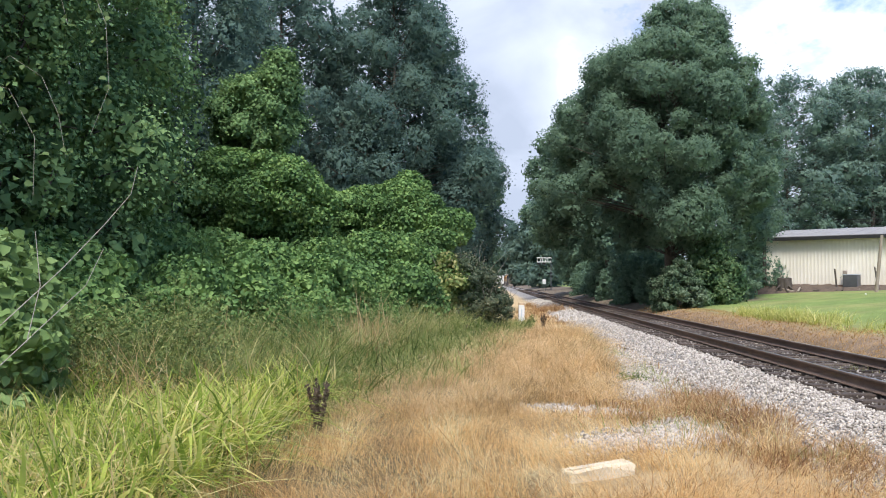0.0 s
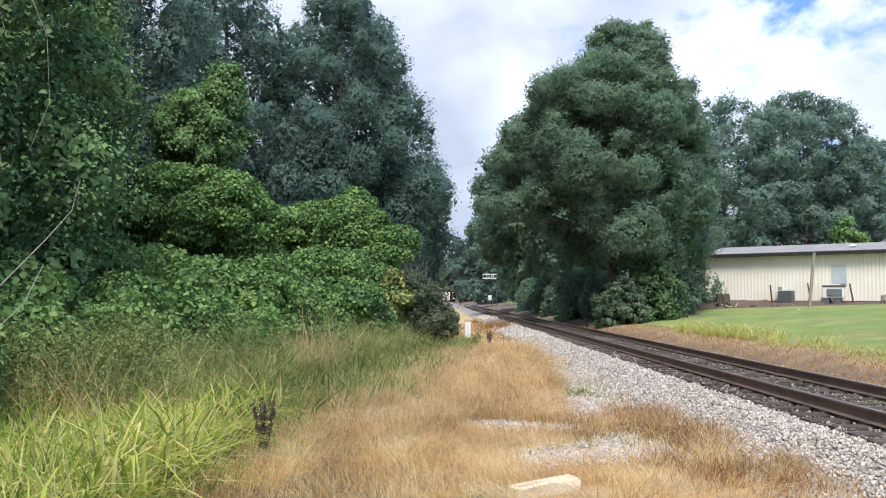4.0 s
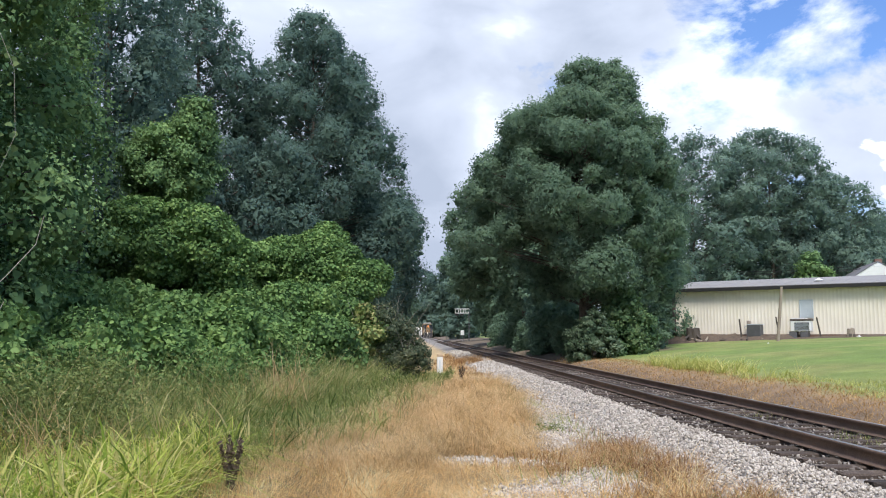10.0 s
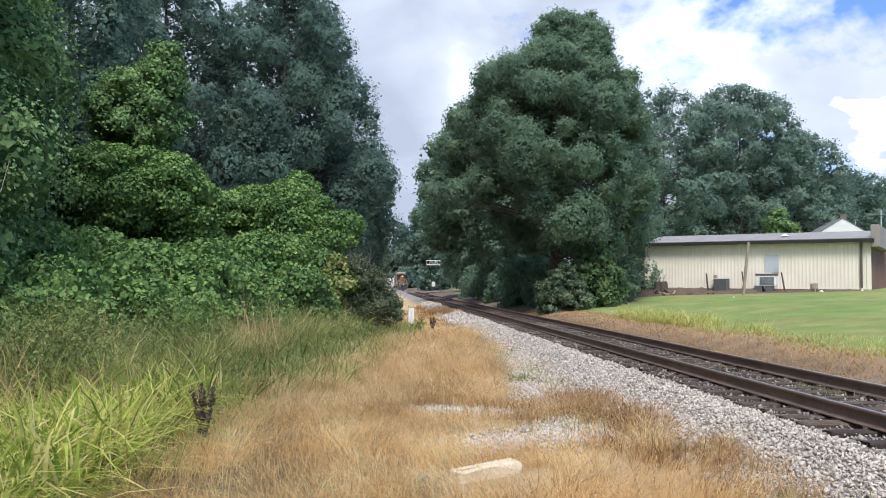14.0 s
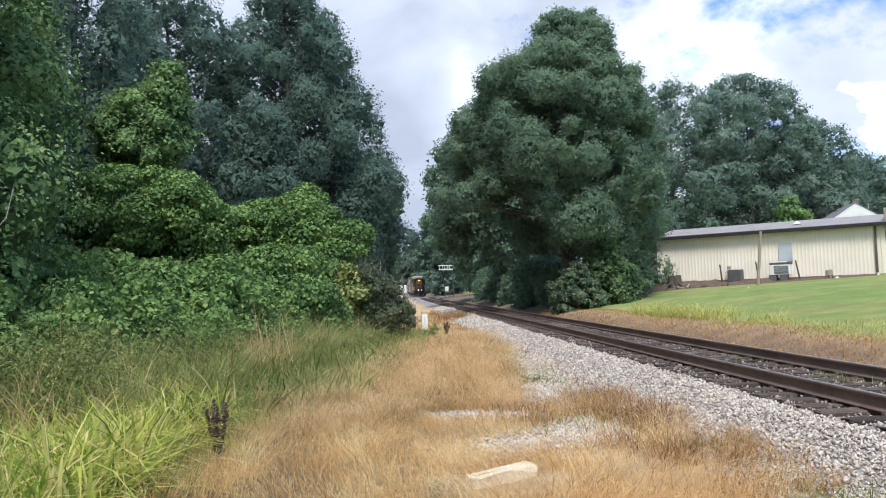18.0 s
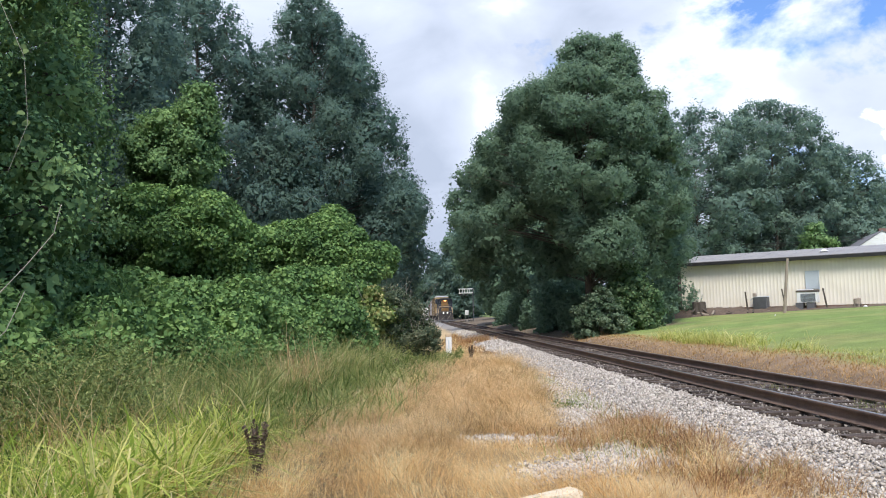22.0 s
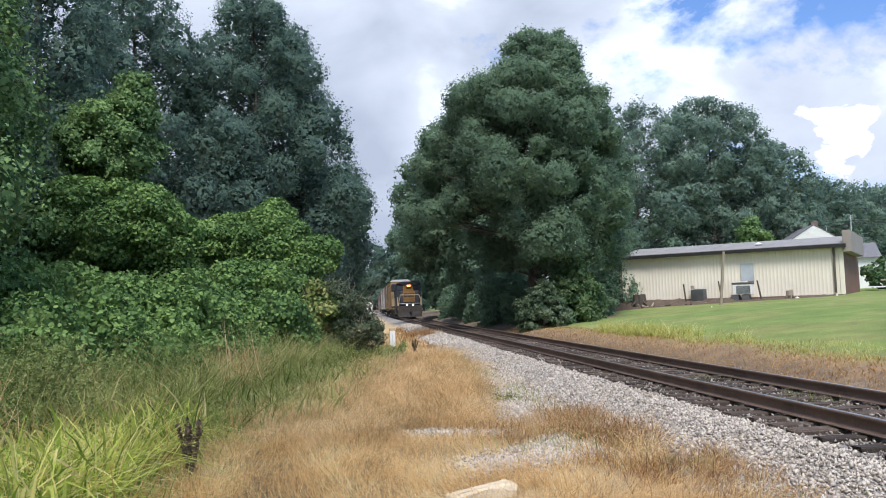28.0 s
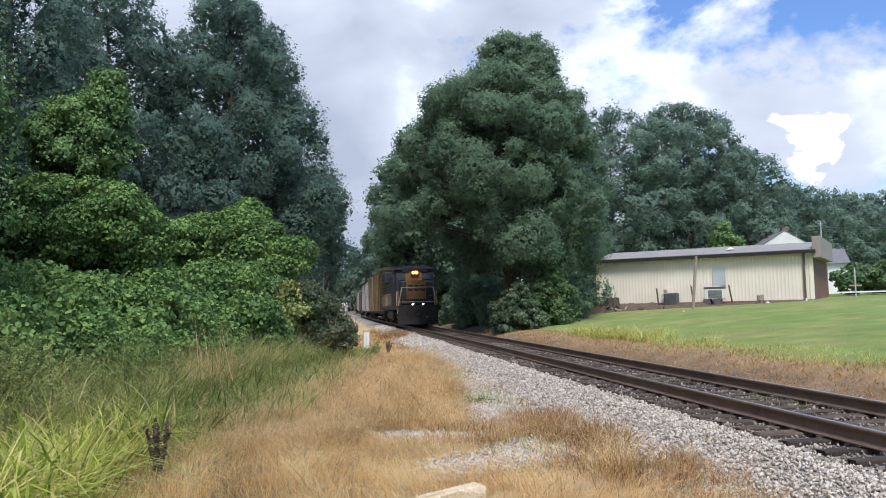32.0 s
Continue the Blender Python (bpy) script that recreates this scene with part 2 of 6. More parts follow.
def part(name, data, mat, parent, label=""):
    """Links a bmesh or a mesh as one object under a thing or a part."""
    if isinstance(data, bmesh.types.BMesh):
        me = bpy.data.meshes.new(name)
        data.to_mesh(me)
        data.free()
        data = me
    if mat and not data.materials:
        data.materials.append(mat)
    ob = new(name, data)
    ob.parent = parent
    return tagged(ob, label) if label else ob


def thing(name, label, category, at=(0, 0, 0), turn=0, group="", kind=""):
    ob = new(name)
    ob.empty_display_size = 0.2
    ob.matrix_world = pose(*at, 0, 0, turn)
    return tagged(ob, label, category, group, kind)


def box(bm, x0, x1, y0, y1, z0, z1, bevel=0.0):
    made = bmesh.ops.create_cube(bm, size=1.0, matrix=Matrix.Translation(((x0 + x1) / 2, (y0 + y1) / 2, (z0 + z1) / 2)) @ Matrix.Diagonal((x1 - x0, y1 - y0, z1 - z0, 1)))
    if bevel:
        edges = list({e for v in made["verts"] for e in v.link_edges})
        bmesh.ops.bevel(bm, geom=edges, offset=bevel, segments=1, affect="EDGES")
    return bm


def boxed(x0, x1, y0, y1, z0, z1, bevel=0.0):
    return box(bmesh.new(), x0, x1, y0, y1, z0, z1, bevel)


def rod(bm, a, b, r0, r1=None, sides=8):
    """A tapered round bar from a to b."""
    a, b = Vector(a), Vector(b)
    d = b - a
    m = Matrix.Translation((a + b) / 2) @ d.to_track_quat("Z", "Y").to_matrix().to_4x4()
    bmesh.ops.create_cone(bm, cap_ends=True, segments=sides, radius1=r0, radius2=r0 if r1 is None else r1, depth=d.length, matrix=m)
    return bm


def rods(pieces, sides=6):
    """Many tapered bars as arrays: rows of ax, ay, az, bx, by, bz, r0, r1."""
    p = np.asarray(pieces, float)
    a, b, r = p[:, :3], p[:, 3:6], p[:, 6:8]
    d = b - a
    d /= np.linalg.norm(d, axis=1, keepdims=True) + 1e-9
    ref = np.where(np.abs(d[:, 2:3]) > 0.9, [[1.0, 0, 0]], [[0, 0, 1.0]])
    u = np.cross(d, ref)
    u /= np.linalg.norm(u, axis=1, keepdims=True)
    v = np.cross(d, u)
    ang = np.linspace(0, 2 * np.pi, sides, endpoint=False)
    ring = u[:, None] * np.cos(ang)[None, :, None] + v[:, None] * np.sin(ang)[None, :, None]
    verts = np.concatenate([a[:, None] + ring * r[:, :1, None], b[:, None] + ring * r[:, 1:, None]], 1).reshape(-1, 3)
    i = np.arange(sides)
    j = (i + 1) % sides
    quad = np.stack([i, j, j + sides, i + sides], 1)
    faces = (quad[None] + (np.arange(len(p)) * 2 * sides)[:, None, None]).reshape(-1, 4)
    return verts, faces




def unit(v):
    return v / (np.linalg.norm(v, axis=-1, keepdims=True) + 1e-9)


def leaves(points, outward, size, rng, droop=0.2, wild=0.6, aspect=0.7):
    """Leaf blades of four corners at the points: verts and quads. outward: the side they mostly face."""
    n = len(points)
    normal = unit(outward + rng.normal(0, wild, (n, 3)) + (0, 0, droop))
    along = unit(np.cross(normal, rng.normal(0, 1, (n, 3))))
    side = np.cross(normal, along)
    s = (size * rng.uniform(0.6, 1.3, n))[:, None]
    bend = normal * s * rng.uniform(-0.15, 0.25, (n, 1))
    verts = np.stack([points - along * s * 0.5, points + side * s * 0.5 * aspect + bend - along * s * 0.08,
                      points + along * s * 0.55, points - side * s * 0.5 * aspect + bend - along * s * 0.08], 1).reshape(-1, 3)
    return verts, np.arange(4 * n).reshape(-1, 4)


def small_leaves(points, outward, size, rng, wild=0.8, aspect=0.6):
    """Three-cornered far leaves: verts, triangles, and normals that keep to the way outward."""
    n = len(points)
    normal = unit(outward + rng.normal(0, wild, (n, 3)) + (0, 0, 0.3))
    normal *= np.where((normal * outward).sum(-1) < 0, -1, 1)[:, None]
    along = unit(np.cross(normal, rng.normal(0, 1, (n, 3))))
    side = np.cross(normal, along)
    s = (size * np.exp(rng.normal(0, 0.3, n)))[:, None]
    a = points + along * s * 0.7
    b = points - along * s * 0.45 + side * s * 0.6 * aspect
    c = points - along * s * 0.35 - side * s * 0.6 * aspect
    soft = unit(outward + normal * 0.22)
    return np.stack([a, c, b], 1).reshape(-1, 3)[:, :], np.arange(3 * n).reshape(-1, 3)[:, ::-1], np.repeat(soft, 3, 0)


def broad_leaves(points, outward, size, rng, droop=0.4, wild=0.5, aspect=0.95):
    """Broad pointed leaves folded along the midrib, with the tip hanging: six corners, two quads."""
    n = len(points)
    normal = unit(outward + rng.normal(0, wild, (n, 3)) + (0, 0, droop))
    down = rng.normal(0, 0.7, (n, 3)) + (0, 0, -0.8)
    along = unit(down - normal * (down * normal).sum(-1, keepdims=True))
    side = np.cross(normal, along)
    s = (size * rng.uniform(0.55, 1.3, n))[:, None]
    w = s * aspect * 0.5
    lift = normal * s * rng.uniform(0.04, 0.16, (n, 1))
    tip = points + along * s * 0.6 - normal * s * rng.uniform(0, 0.2, (n, 1))
    base = points - along * s * 0.4
    verts = np.stack([base, points + side * w - along * s * 0.22 + lift, points + side * w * 0.8 + along * s * 0.22 + lift, tip,
                      points - side * w * 0.8 + along * s * 0.22 + lift, points - side * w - along * s * 0.22 + lift], 1).reshape(-1, 3)
    k = np.arange(n)[:, None] * 6
    return verts, np.concatenate([k + [0, 1, 2, 3], k + [0, 3, 4, 5]], 0)


def blades(points, height, rng, width=0.008, arch=0.5, levels=3, toward=None):
    """Grass blades that rise, bend over and taper: verts and quads."""
    n = len(points)
    h = height * rng.uniform(0.45, 1.2, n)
    a = rng.uniform(0, 2 * np.pi, n)
    way = np.stack([np.cos(a), np.sin(a), 0 * a], -1)
    if toward is not None:
        way = unit(way + toward)
    turn = np.arctan2(way[:, 1], way[:, 0]) + math.pi / 2 + rng.normal(0, 0.6, n)
    side = np.stack([np.cos(turn), np.sin(turn), 0 * a], -1) * (width * rng.uniform(0.6, 1.4, n))[:, None] * 0.5
    side = side * 0.8 + 0.4 * np.abs(side[:, :1]) * (1, 0, 0)
    bend = arch * rng.uniform(0.2, 1.5, n)
    lean = np.stack([rng.normal(0, 0.28, n), rng.normal(0, 0.28, n), 0 * a], -1)
    rows = []
    for k in range(levels + 1):
        f = k / levels
        up = h * f * (1 - 0.55 * np.minimum(bend, 1.35) * f * f)
        c = points + lean * (h * f)[:, None] + way * (h * bend * f ** 1.8)[:, None] + np.stack([0 * up, 0 * up, up], -1)
        w = side * (1 - 0.94 * f ** 1.5)
        rows += [c - w, c + w]
    verts = np.stack(rows, 1).reshape(-1, 3)
    m = 2 * (levels + 1)
    quad = np.array([[2 * k, 2 * k + 1, 2 * k + 3, 2 * k + 2] for k in range(levels)])
    return verts, (quad[None] + (np.arange(n) * m)[:, None, None]).reshape(-1, 4)


def drift(p):
    """Which way the wind has laid the grass at each place."""
    a = 3.2 * smooth_noise(p[:, 0], p[:, 1], 0.55, 91) + 0.4
    return np.stack([np.cos(a), np.sin(a), 0 * a], -1)


def tussocks(centres, per, spread, height, rng, width, arch, levels=3, laid=0.0):
    """Tufts of grass whose blades fan out from each centre."""
    n = len(centres)
    a = rng.uniform(0, 2 * np.pi, (n, per))
    r = spread * np.sqrt(rng.uniform(0, 1, (n, per)))
    d = np.stack([np.cos(a), np.sin(a), 0 * a], -1)
    p = (centres[:, None] + d * r[..., None]).reshape(-1, 3)
    p[:, 2] = ground_z(p[:, 0], p[:, 1])
    h = np.repeat(np.broadcast_to(height, n) * rng.uniform(0.7, 1.25, n), per)
    return blades(p, h, rng, width, arch, levels, toward=d.reshape(-1, 3) * 0.7 + np.repeat(drift(centres), per, 0) * laid)


STONE = np.array([(1, 0, 0), (-1, 0, 0), (0, 1, 0), (0, -1, 0), (0.3, 0.2, 1), (-0.2, -0.3, -1)], float)
STONE_FACES = np.array([(0, 2, 4), (2, 1, 4), (1, 3, 4), (3, 0, 4), (2, 0, 5), (1, 2, 5), (3, 1, 5), (0, 3, 5)])


def stones(points, size, rng):
    """Broken stones: skewed six-cornered lumps of every turn."""
    n = len(points)
    s = size * np.exp(np.clip(rng.normal(0, 0.33, n), -0.7, 0.55))
    v = (STONE[None] * rng.uniform(0.6, 1.1, (n, 6, 1)) + rng.normal(0, 0.22, (n, 6, 3))) * (s[:, None, None] * rng.uniform(0.36, 0.66, (n, 1, 3)))
    q = unit(rng.normal(0, 1, (n, 4)))
    w, x, y, z = q.T
    r = np.stack([np.stack([1 - 2 * (y * y + z * z), 2 * (x * y - z * w), 2 * (x * z + y * w)], -1),
                  np.stack([2 * (x * y + z * w), 1 - 2 * (x * x + z * z), 2 * (y * z - x * w)], -1),
                  np.stack([2 * (x * z - y * w), 2 * (y * z + x * w), 1 - 2 * (x * x + y * y)], -1)], 1)
    v = np.einsum("nij,nkj->nki", r, v) + points[:, None]
    return v.reshape(-1, 3), (STONE_FACES[None] + (np.arange(n) * 6)[:, None, None]).reshape(-1, 3)


def joined(chunks):
    verts, faces, base = [], [], 0
    for v, f in chunks:
        verts.append(v)
        faces.append(f + base)
        base += len(v)
    return np.concatenate(verts), np.concatenate(faces)


def skin(clumps, density, rng, shell=0.1, low=-0.75, inside=0.86):
    """Points over the joint outside of ellipsoids (x, y, z, rx, ry, rz), with the way outward."""
    c = np.array(clumps, float)
    pts, out = [], []
    for k, (x, y, z, rx, ry, rz) in enumerate(c):
        area = 4 * math.pi * (((rx * ry) ** 1.6 + (rx * rz) ** 1.6 + (ry * rz) ** 1.6) / 3) ** (1 / 1.6)
        d = unit(rng.normal(0, 1, (max(6, int(area * density)), 3)))
        d = d[d[:, 2] > low]
        p = d * (1.0 - np.abs(rng.normal(0, shell, (len(d), 1))) + rng.uniform(0, 0.1, (len(d), 1))) * (rx, ry, rz) + (x, y, z)
        near = (np.abs(c[:, :3] - (x, y, z)) < c[:, 3:] + (rx, ry, rz)).all(1)
        near[k] = False
        for other in c[near]:
            free = (((p - other[:3]) / (other[3:] * inside)) ** 2).sum(1) > 1
            p, d = p[free], d[free]
        pts.append(p)
        out.append(unit(d / (rx, ry, rz)))
    return np.concatenate(pts), np.concatenate(out)


def cores(clumps, rng, scale=0.72, cuts=1):
    """Lumpy inner masses of twig and leaf that close the crown from within."""
    bm = bmesh.new()
    bmesh.ops.create_icosphere(bm, subdivisions=cuts, radius=1.0)
    v0 = np.array([v.co[:] for v in bm.verts])
    f0 = np.array([[v.index for v in f.verts] for f in bm.faces])
    bm.free()
    return joined([(v0 * rng.uniform(0.75 if cuts == 1 else 0.62, 1.1 if cuts == 1 else 1.2, (len(v0), 1)) * scale * (rx, ry, rz) + (x, y, z), f0) for x, y, z, rx, ry, rz in clumps])


def clear_of_train(p, at=(0, 0, 0), height=5.4):
    """Which points leave room for the train."""
    u = off_track(p[:, 0] + at[0], p[:, 1] + at[1])
    return (np.abs(u) > 2.3) | (p[:, 2] + at[2] > height)


def tree(name, label, at, shape, boughs, mat, leaf=0.15, count=60000, size=(0.8, 1.5), seed=1, trunk=0.3, wild=0.6, aspect=0.85, tall=0.8, tuft=0.4, deep=0.95,
         category="tree", draped=False, back=0.0, hang=0.0):
    """A trunk with limbs that carry boughs; each bough is a heap of leafy sprays. shape: rows of height and of how far the crown reaches to either side."""
    rng = np.random.default_rng(seed)
    root = thing(name, label, category, at)
    hs, lo, hi = np.array(shape, float).T
    grid = np.linspace(hs[0], hs[-1], 200)
    span = np.interp(grid, hs, hi - lo)
    pick = np.cumsum(span + 0.2 * span.max())
    pick /= pick[-1]
    rows = []
    for k in range(boughs):
        h = np.interp((k + rng.uniform()) / boughs, pick, grid)
        half, mid = np.interp(h, hs, hi - lo) / 2, np.interp(h, hs, hi + lo) / 2
        c = (size[0] + (size[1] - size[0]) * rng.uniform() ** 1.6) * (0.6 + 0.4 * 2 * half / span.max())
        c = min(c, half * 0.8 + 0.15)
        a = k * 2.39996 + rng.uniform(-0.6, 0.6)
        q = math.sqrt(rng.uniform(0.45, 1.0)) if k % 4 else rng.uniform(0.2, 0.7)
        q *= 1 + 0.07 * math.sin(3 * a + h * 1.7 + seed) + 0.06 * math.sin(5 * a - h * 1.1)
        reach = max(0.0, half - c * 0.75)
        rows.append((mid + math.cos(a) * q * reach, math.sin(a) * q * reach * deep + back, min(h, hs[-1] - c * tall), c * rng.uniform(0.8, 1.25), c * rng.uniform(0.8, 1.2), c * tall * rng.uniform(0.75, 1.15)))
    c = np.array(rows)
    c = c[clear_of_train(c - [0, 0, 0.8, 0, 0, 0], at, 6.0)]
    # sprays over the joint outside of the boughs
    spots_, d = skin(c, 5.0 / tuft, rng, 0.06, -0.85, 0.8)
    whole = len(spots_)
    if whole > count // 5:
        some = rng.choice(whole, count // 5, replace=False)
        spots_, d = spots_[some], d[some]
    spots_ += d * rng.normal(0, 0.5, (len(d), 1)).clip(-0.4, 0.8) * tuft * 0.7
    heart = np.stack([np.interp(spots_[:, 2], hs, hi + lo) / 2, 0 * d[:, 0] + back, spots_[:, 2] * 0.85], -1)
    d = unit(d + 0.35 * unit(spots_ - heart))
    per = max(3, int(count / len(spots_)))
    reach = tuft * rng.uniform(0.55, 1.3, (len(spots_), 1, 1))
    e = unit(rng.normal(0, 1, (len(spots_), per, 3))) * rng.uniform(0, 1, (len(spots_), per, 1)) ** 0.6 * reach * (1, 1, 0.62 + hang)
    e[:, :, 2] -= hang * 0.5 * tuft
    pts = (spots_[:, None] + e).reshape(-1, 3)
    facing = unit(d + rng.normal(0, 0.3, d.shape))
    out = unit(facing[:, None] * 0.9 + unit(e) * 0.4 + (0, 0, 0.1)).reshape(-1, 3)
    free = clear_of_train(pts, at) & (pts[:, 2] > -0.1)
    if draped:
        v, f = leaves(pts[free], out[free], leaf, rng, droop=0.35, wild=wild, aspect=aspect)
        crown = mesh_of("crown", v, f, mat)
    else:
        v, f, soft = small_leaves(pts[free], out[free], leaf, rng, wild, aspect)
        crown = mesh_of("crown", v, f, mat, normals=soft)
    part("crown", crown, mat, root)
    # coarser leaves further in close the crown
    near, d = skin(c * (1, 1, 1, 0.8, 0.8, 0.8), (0.9 if draped else 0.55 if leaf < 0.15 else 0.2) * count / whole * 5.0 / tuft, rng, 0.16, -0.95, 0.7)
    free = clear_of_train(near, at, 5.6) & (near[:, 2] > 0.1)
    v, f, soft = small_leaves(near[free], d[free], leaf * (1.5 if draped else 2.1), rng, 0.9, 0.9)
    part("inner_foliage", mesh_of("inner_foliage", v, f, mat, normals=soft), mat, root)
    top = hs[-1] * 0.88
    axis = lambda z: np.interp(z, hs, (hi + lo) / 2) * min(1.0, max(0.0, z / top))
    limbs = [(axis(z0), back * z0 / top, z0 - (0.4 if z0 == 0 else 0), axis(z1), back * z1 / top, z1, trunk * (1 - 0.85 * z0 / top), trunk * (1 - 0.85 * z1 / top)) for z0, z1 in zip(np.linspace(0, top, 7)[:-1], np.linspace(0, top, 7)[1:])]
    for x, y, z, rx, *_ in c:
        z0 = float(np.clip(z - 0.22 * math.hypot(x, y) - 0.3, hs[0] * 0.6, top))
        limbs.append((axis(z0), back * z0 / top, z0, x, y, z, trunk * 0.1, 0.015))
        for k in range(3):
            g = unit(rng.normal(0, 1, 3)) * rx * 0.95
            limbs.append((x, y, z, x + g[0], y + g[1], z + g[2] * 0.7, 0.025, 0.006))
    v, f = rods(limbs, 5)
    part("trunk", mesh_of("trunk", v, f, BARK, True), BARK, root)
    return root


def mound(name, label, clumps, mat, leaf=0.13, density=170, seed=1, category="bush", wild=0.45, core=0.86, droop=0.5, stems=0, low=-0.8, aspect=0.95, bumps=14,
          broad=True, shell=0.1, bump=(0.16, 0.36), swell=0.9):
    """Vines or shrub over a heap of rounded masses, given in the world."""
    rng = np.random.default_rng(seed)
    c = np.array(clumps, float)
    at = np.array((c[:, 0].mean(), c[:, 1].mean(), 0.0))
    root = thing(name, label, category, tuple(at))
    c[:, :3] -= at
    small = [tuple(r * (1, 1, 1, swell, swell, swell)) for r in c]
    for x, y, z, rx, ry, rz in c:
        for k in range(int(bumps * max(1, rx))):
            d = unit(rng.normal(0, 1, 3) + (0, -0.2, 0.25))
            q = rng.uniform(*bump) * min(rx, ry, rz)
            small.append((x + d[0] * rx * 0.9, y + d[1] * ry * 0.9, max(0.1, z + d[2] * rz * 0.9), q * 1.4, q * 1.4, q))
    pts, out = skin(small, density, rng, shell, low)
    keep = (pts[:, 2] > 0.02) & clear_of_train(pts, at)
    v, f = (broad_leaves if broad else leaves)(pts[keep], out[keep], leaf, rng, wild=wild, droop=droop, aspect=aspect)
    part("foliage", mesh_of("foliage", v, f, mat), mat, root)
    v, f = cores(small, rng, core)
    part("inner_foliage", mesh_of("inner_foliage", v, f, mat), mat, root)
    for k in range(stems):
        rows = []
        x, y, z, rx, ry, rz = c[rng.integers(len(c))]
        g = rng.normal(0, 0.45, 2)
        p = np.array((x + g[0] * rx, y + g[1] * ry, z + rz * 0.5))
        step = unit(np.array((g[0] * 0.6 + rng.normal(0.12, 0.22), g[1] * 0.5, 1.0)))
        reach = rng.uniform(0.14, 0.34)
        for i in range(4):
            q = p + step * reach
            rows.append((*p, *q, 0.009 - 0.002 * i, 0.007 - 0.002 * i))
            p = q
            step = unit(step + rng.normal(0, 0.16, 3) + (0.05, 0, -0.05))
        v, f = rods(rows, 5)
        part("bare_twig", mesh_of("bare_twig", v, f, TWIG), TWIG, root, "bare pale grey twig")
    return root


# ---- ground ----
TRACK_X, TRACK_SLOPE = 5.93, -0.0755
TRACK_TURN = math.degrees(math.atan(-TRACK_SLOPE))
RAIL_TOP = 0.365
COS = math.cos(math.radians(TRACK_TURN))


def off_track(x, y):
    return (x - TRACK_X - TRACK_SLOPE * y) * COS


def on_track(along, side, z=0.0):
    """A place from the distance along the track (from y = 0), to its right, and the height."""
    s = math.sin(math.radians(TRACK_TURN))
    return (TRACK_X - along * s + side * COS, along * COS + side * s, z)


PROFILE_U = [-60, -6.0, -4.0, -3.2, -2.75, -1.75, -1.4, 1.4, 1.75, 2.3, 2.7, 3.2, 3.8, 4.4, 13.3, 24, 45, 90]
PROFILE_Z = [0.5, 0.02, 0.0, -0.02, 0.0, 0.15, 0.122, 0.122, 0.135, 0.0, -0.02, 0.16, 0.27, 0.33, 1.1, 1.58, 2.1, 2.2]


def smooth_noise(x, y, scale, seed=0):
    """Soft bumps of about unit height, from crossing waves."""
    r = np.random.default_rng(seed)
    z = 0
    for k in range(7):
        a, p, q = r.uniform(0, 2 * np.pi), r.uniform(0, 6), r.uniform(0.6, 1.9)
        z = z + np.sin((x * np.cos(a) + y * np.sin(a)) / scale * q + p)
    return z / 3.5


def ground_z(x, y):
    x, y = np.asarray(x, float), np.asarray(y, float)
    u = off_track(x, y)
    z = np.interp(u, PROFILE_U, PROFILE_Z)
    rough = np.interp(np.abs(u), [2.6, 2.7, 5, 7], [0.006, 0.035, 0.03, 0.004])
    return z + rough * smooth_noise(x, y, 0.7, 3) + np.interp(u, [-3.5, -3, 3, 4], [0.03, 0, 0, 0.03]) * np.interp(u, [4, 8], [1, 0.12]) * smooth_noise(x, y, 2.5, 4)



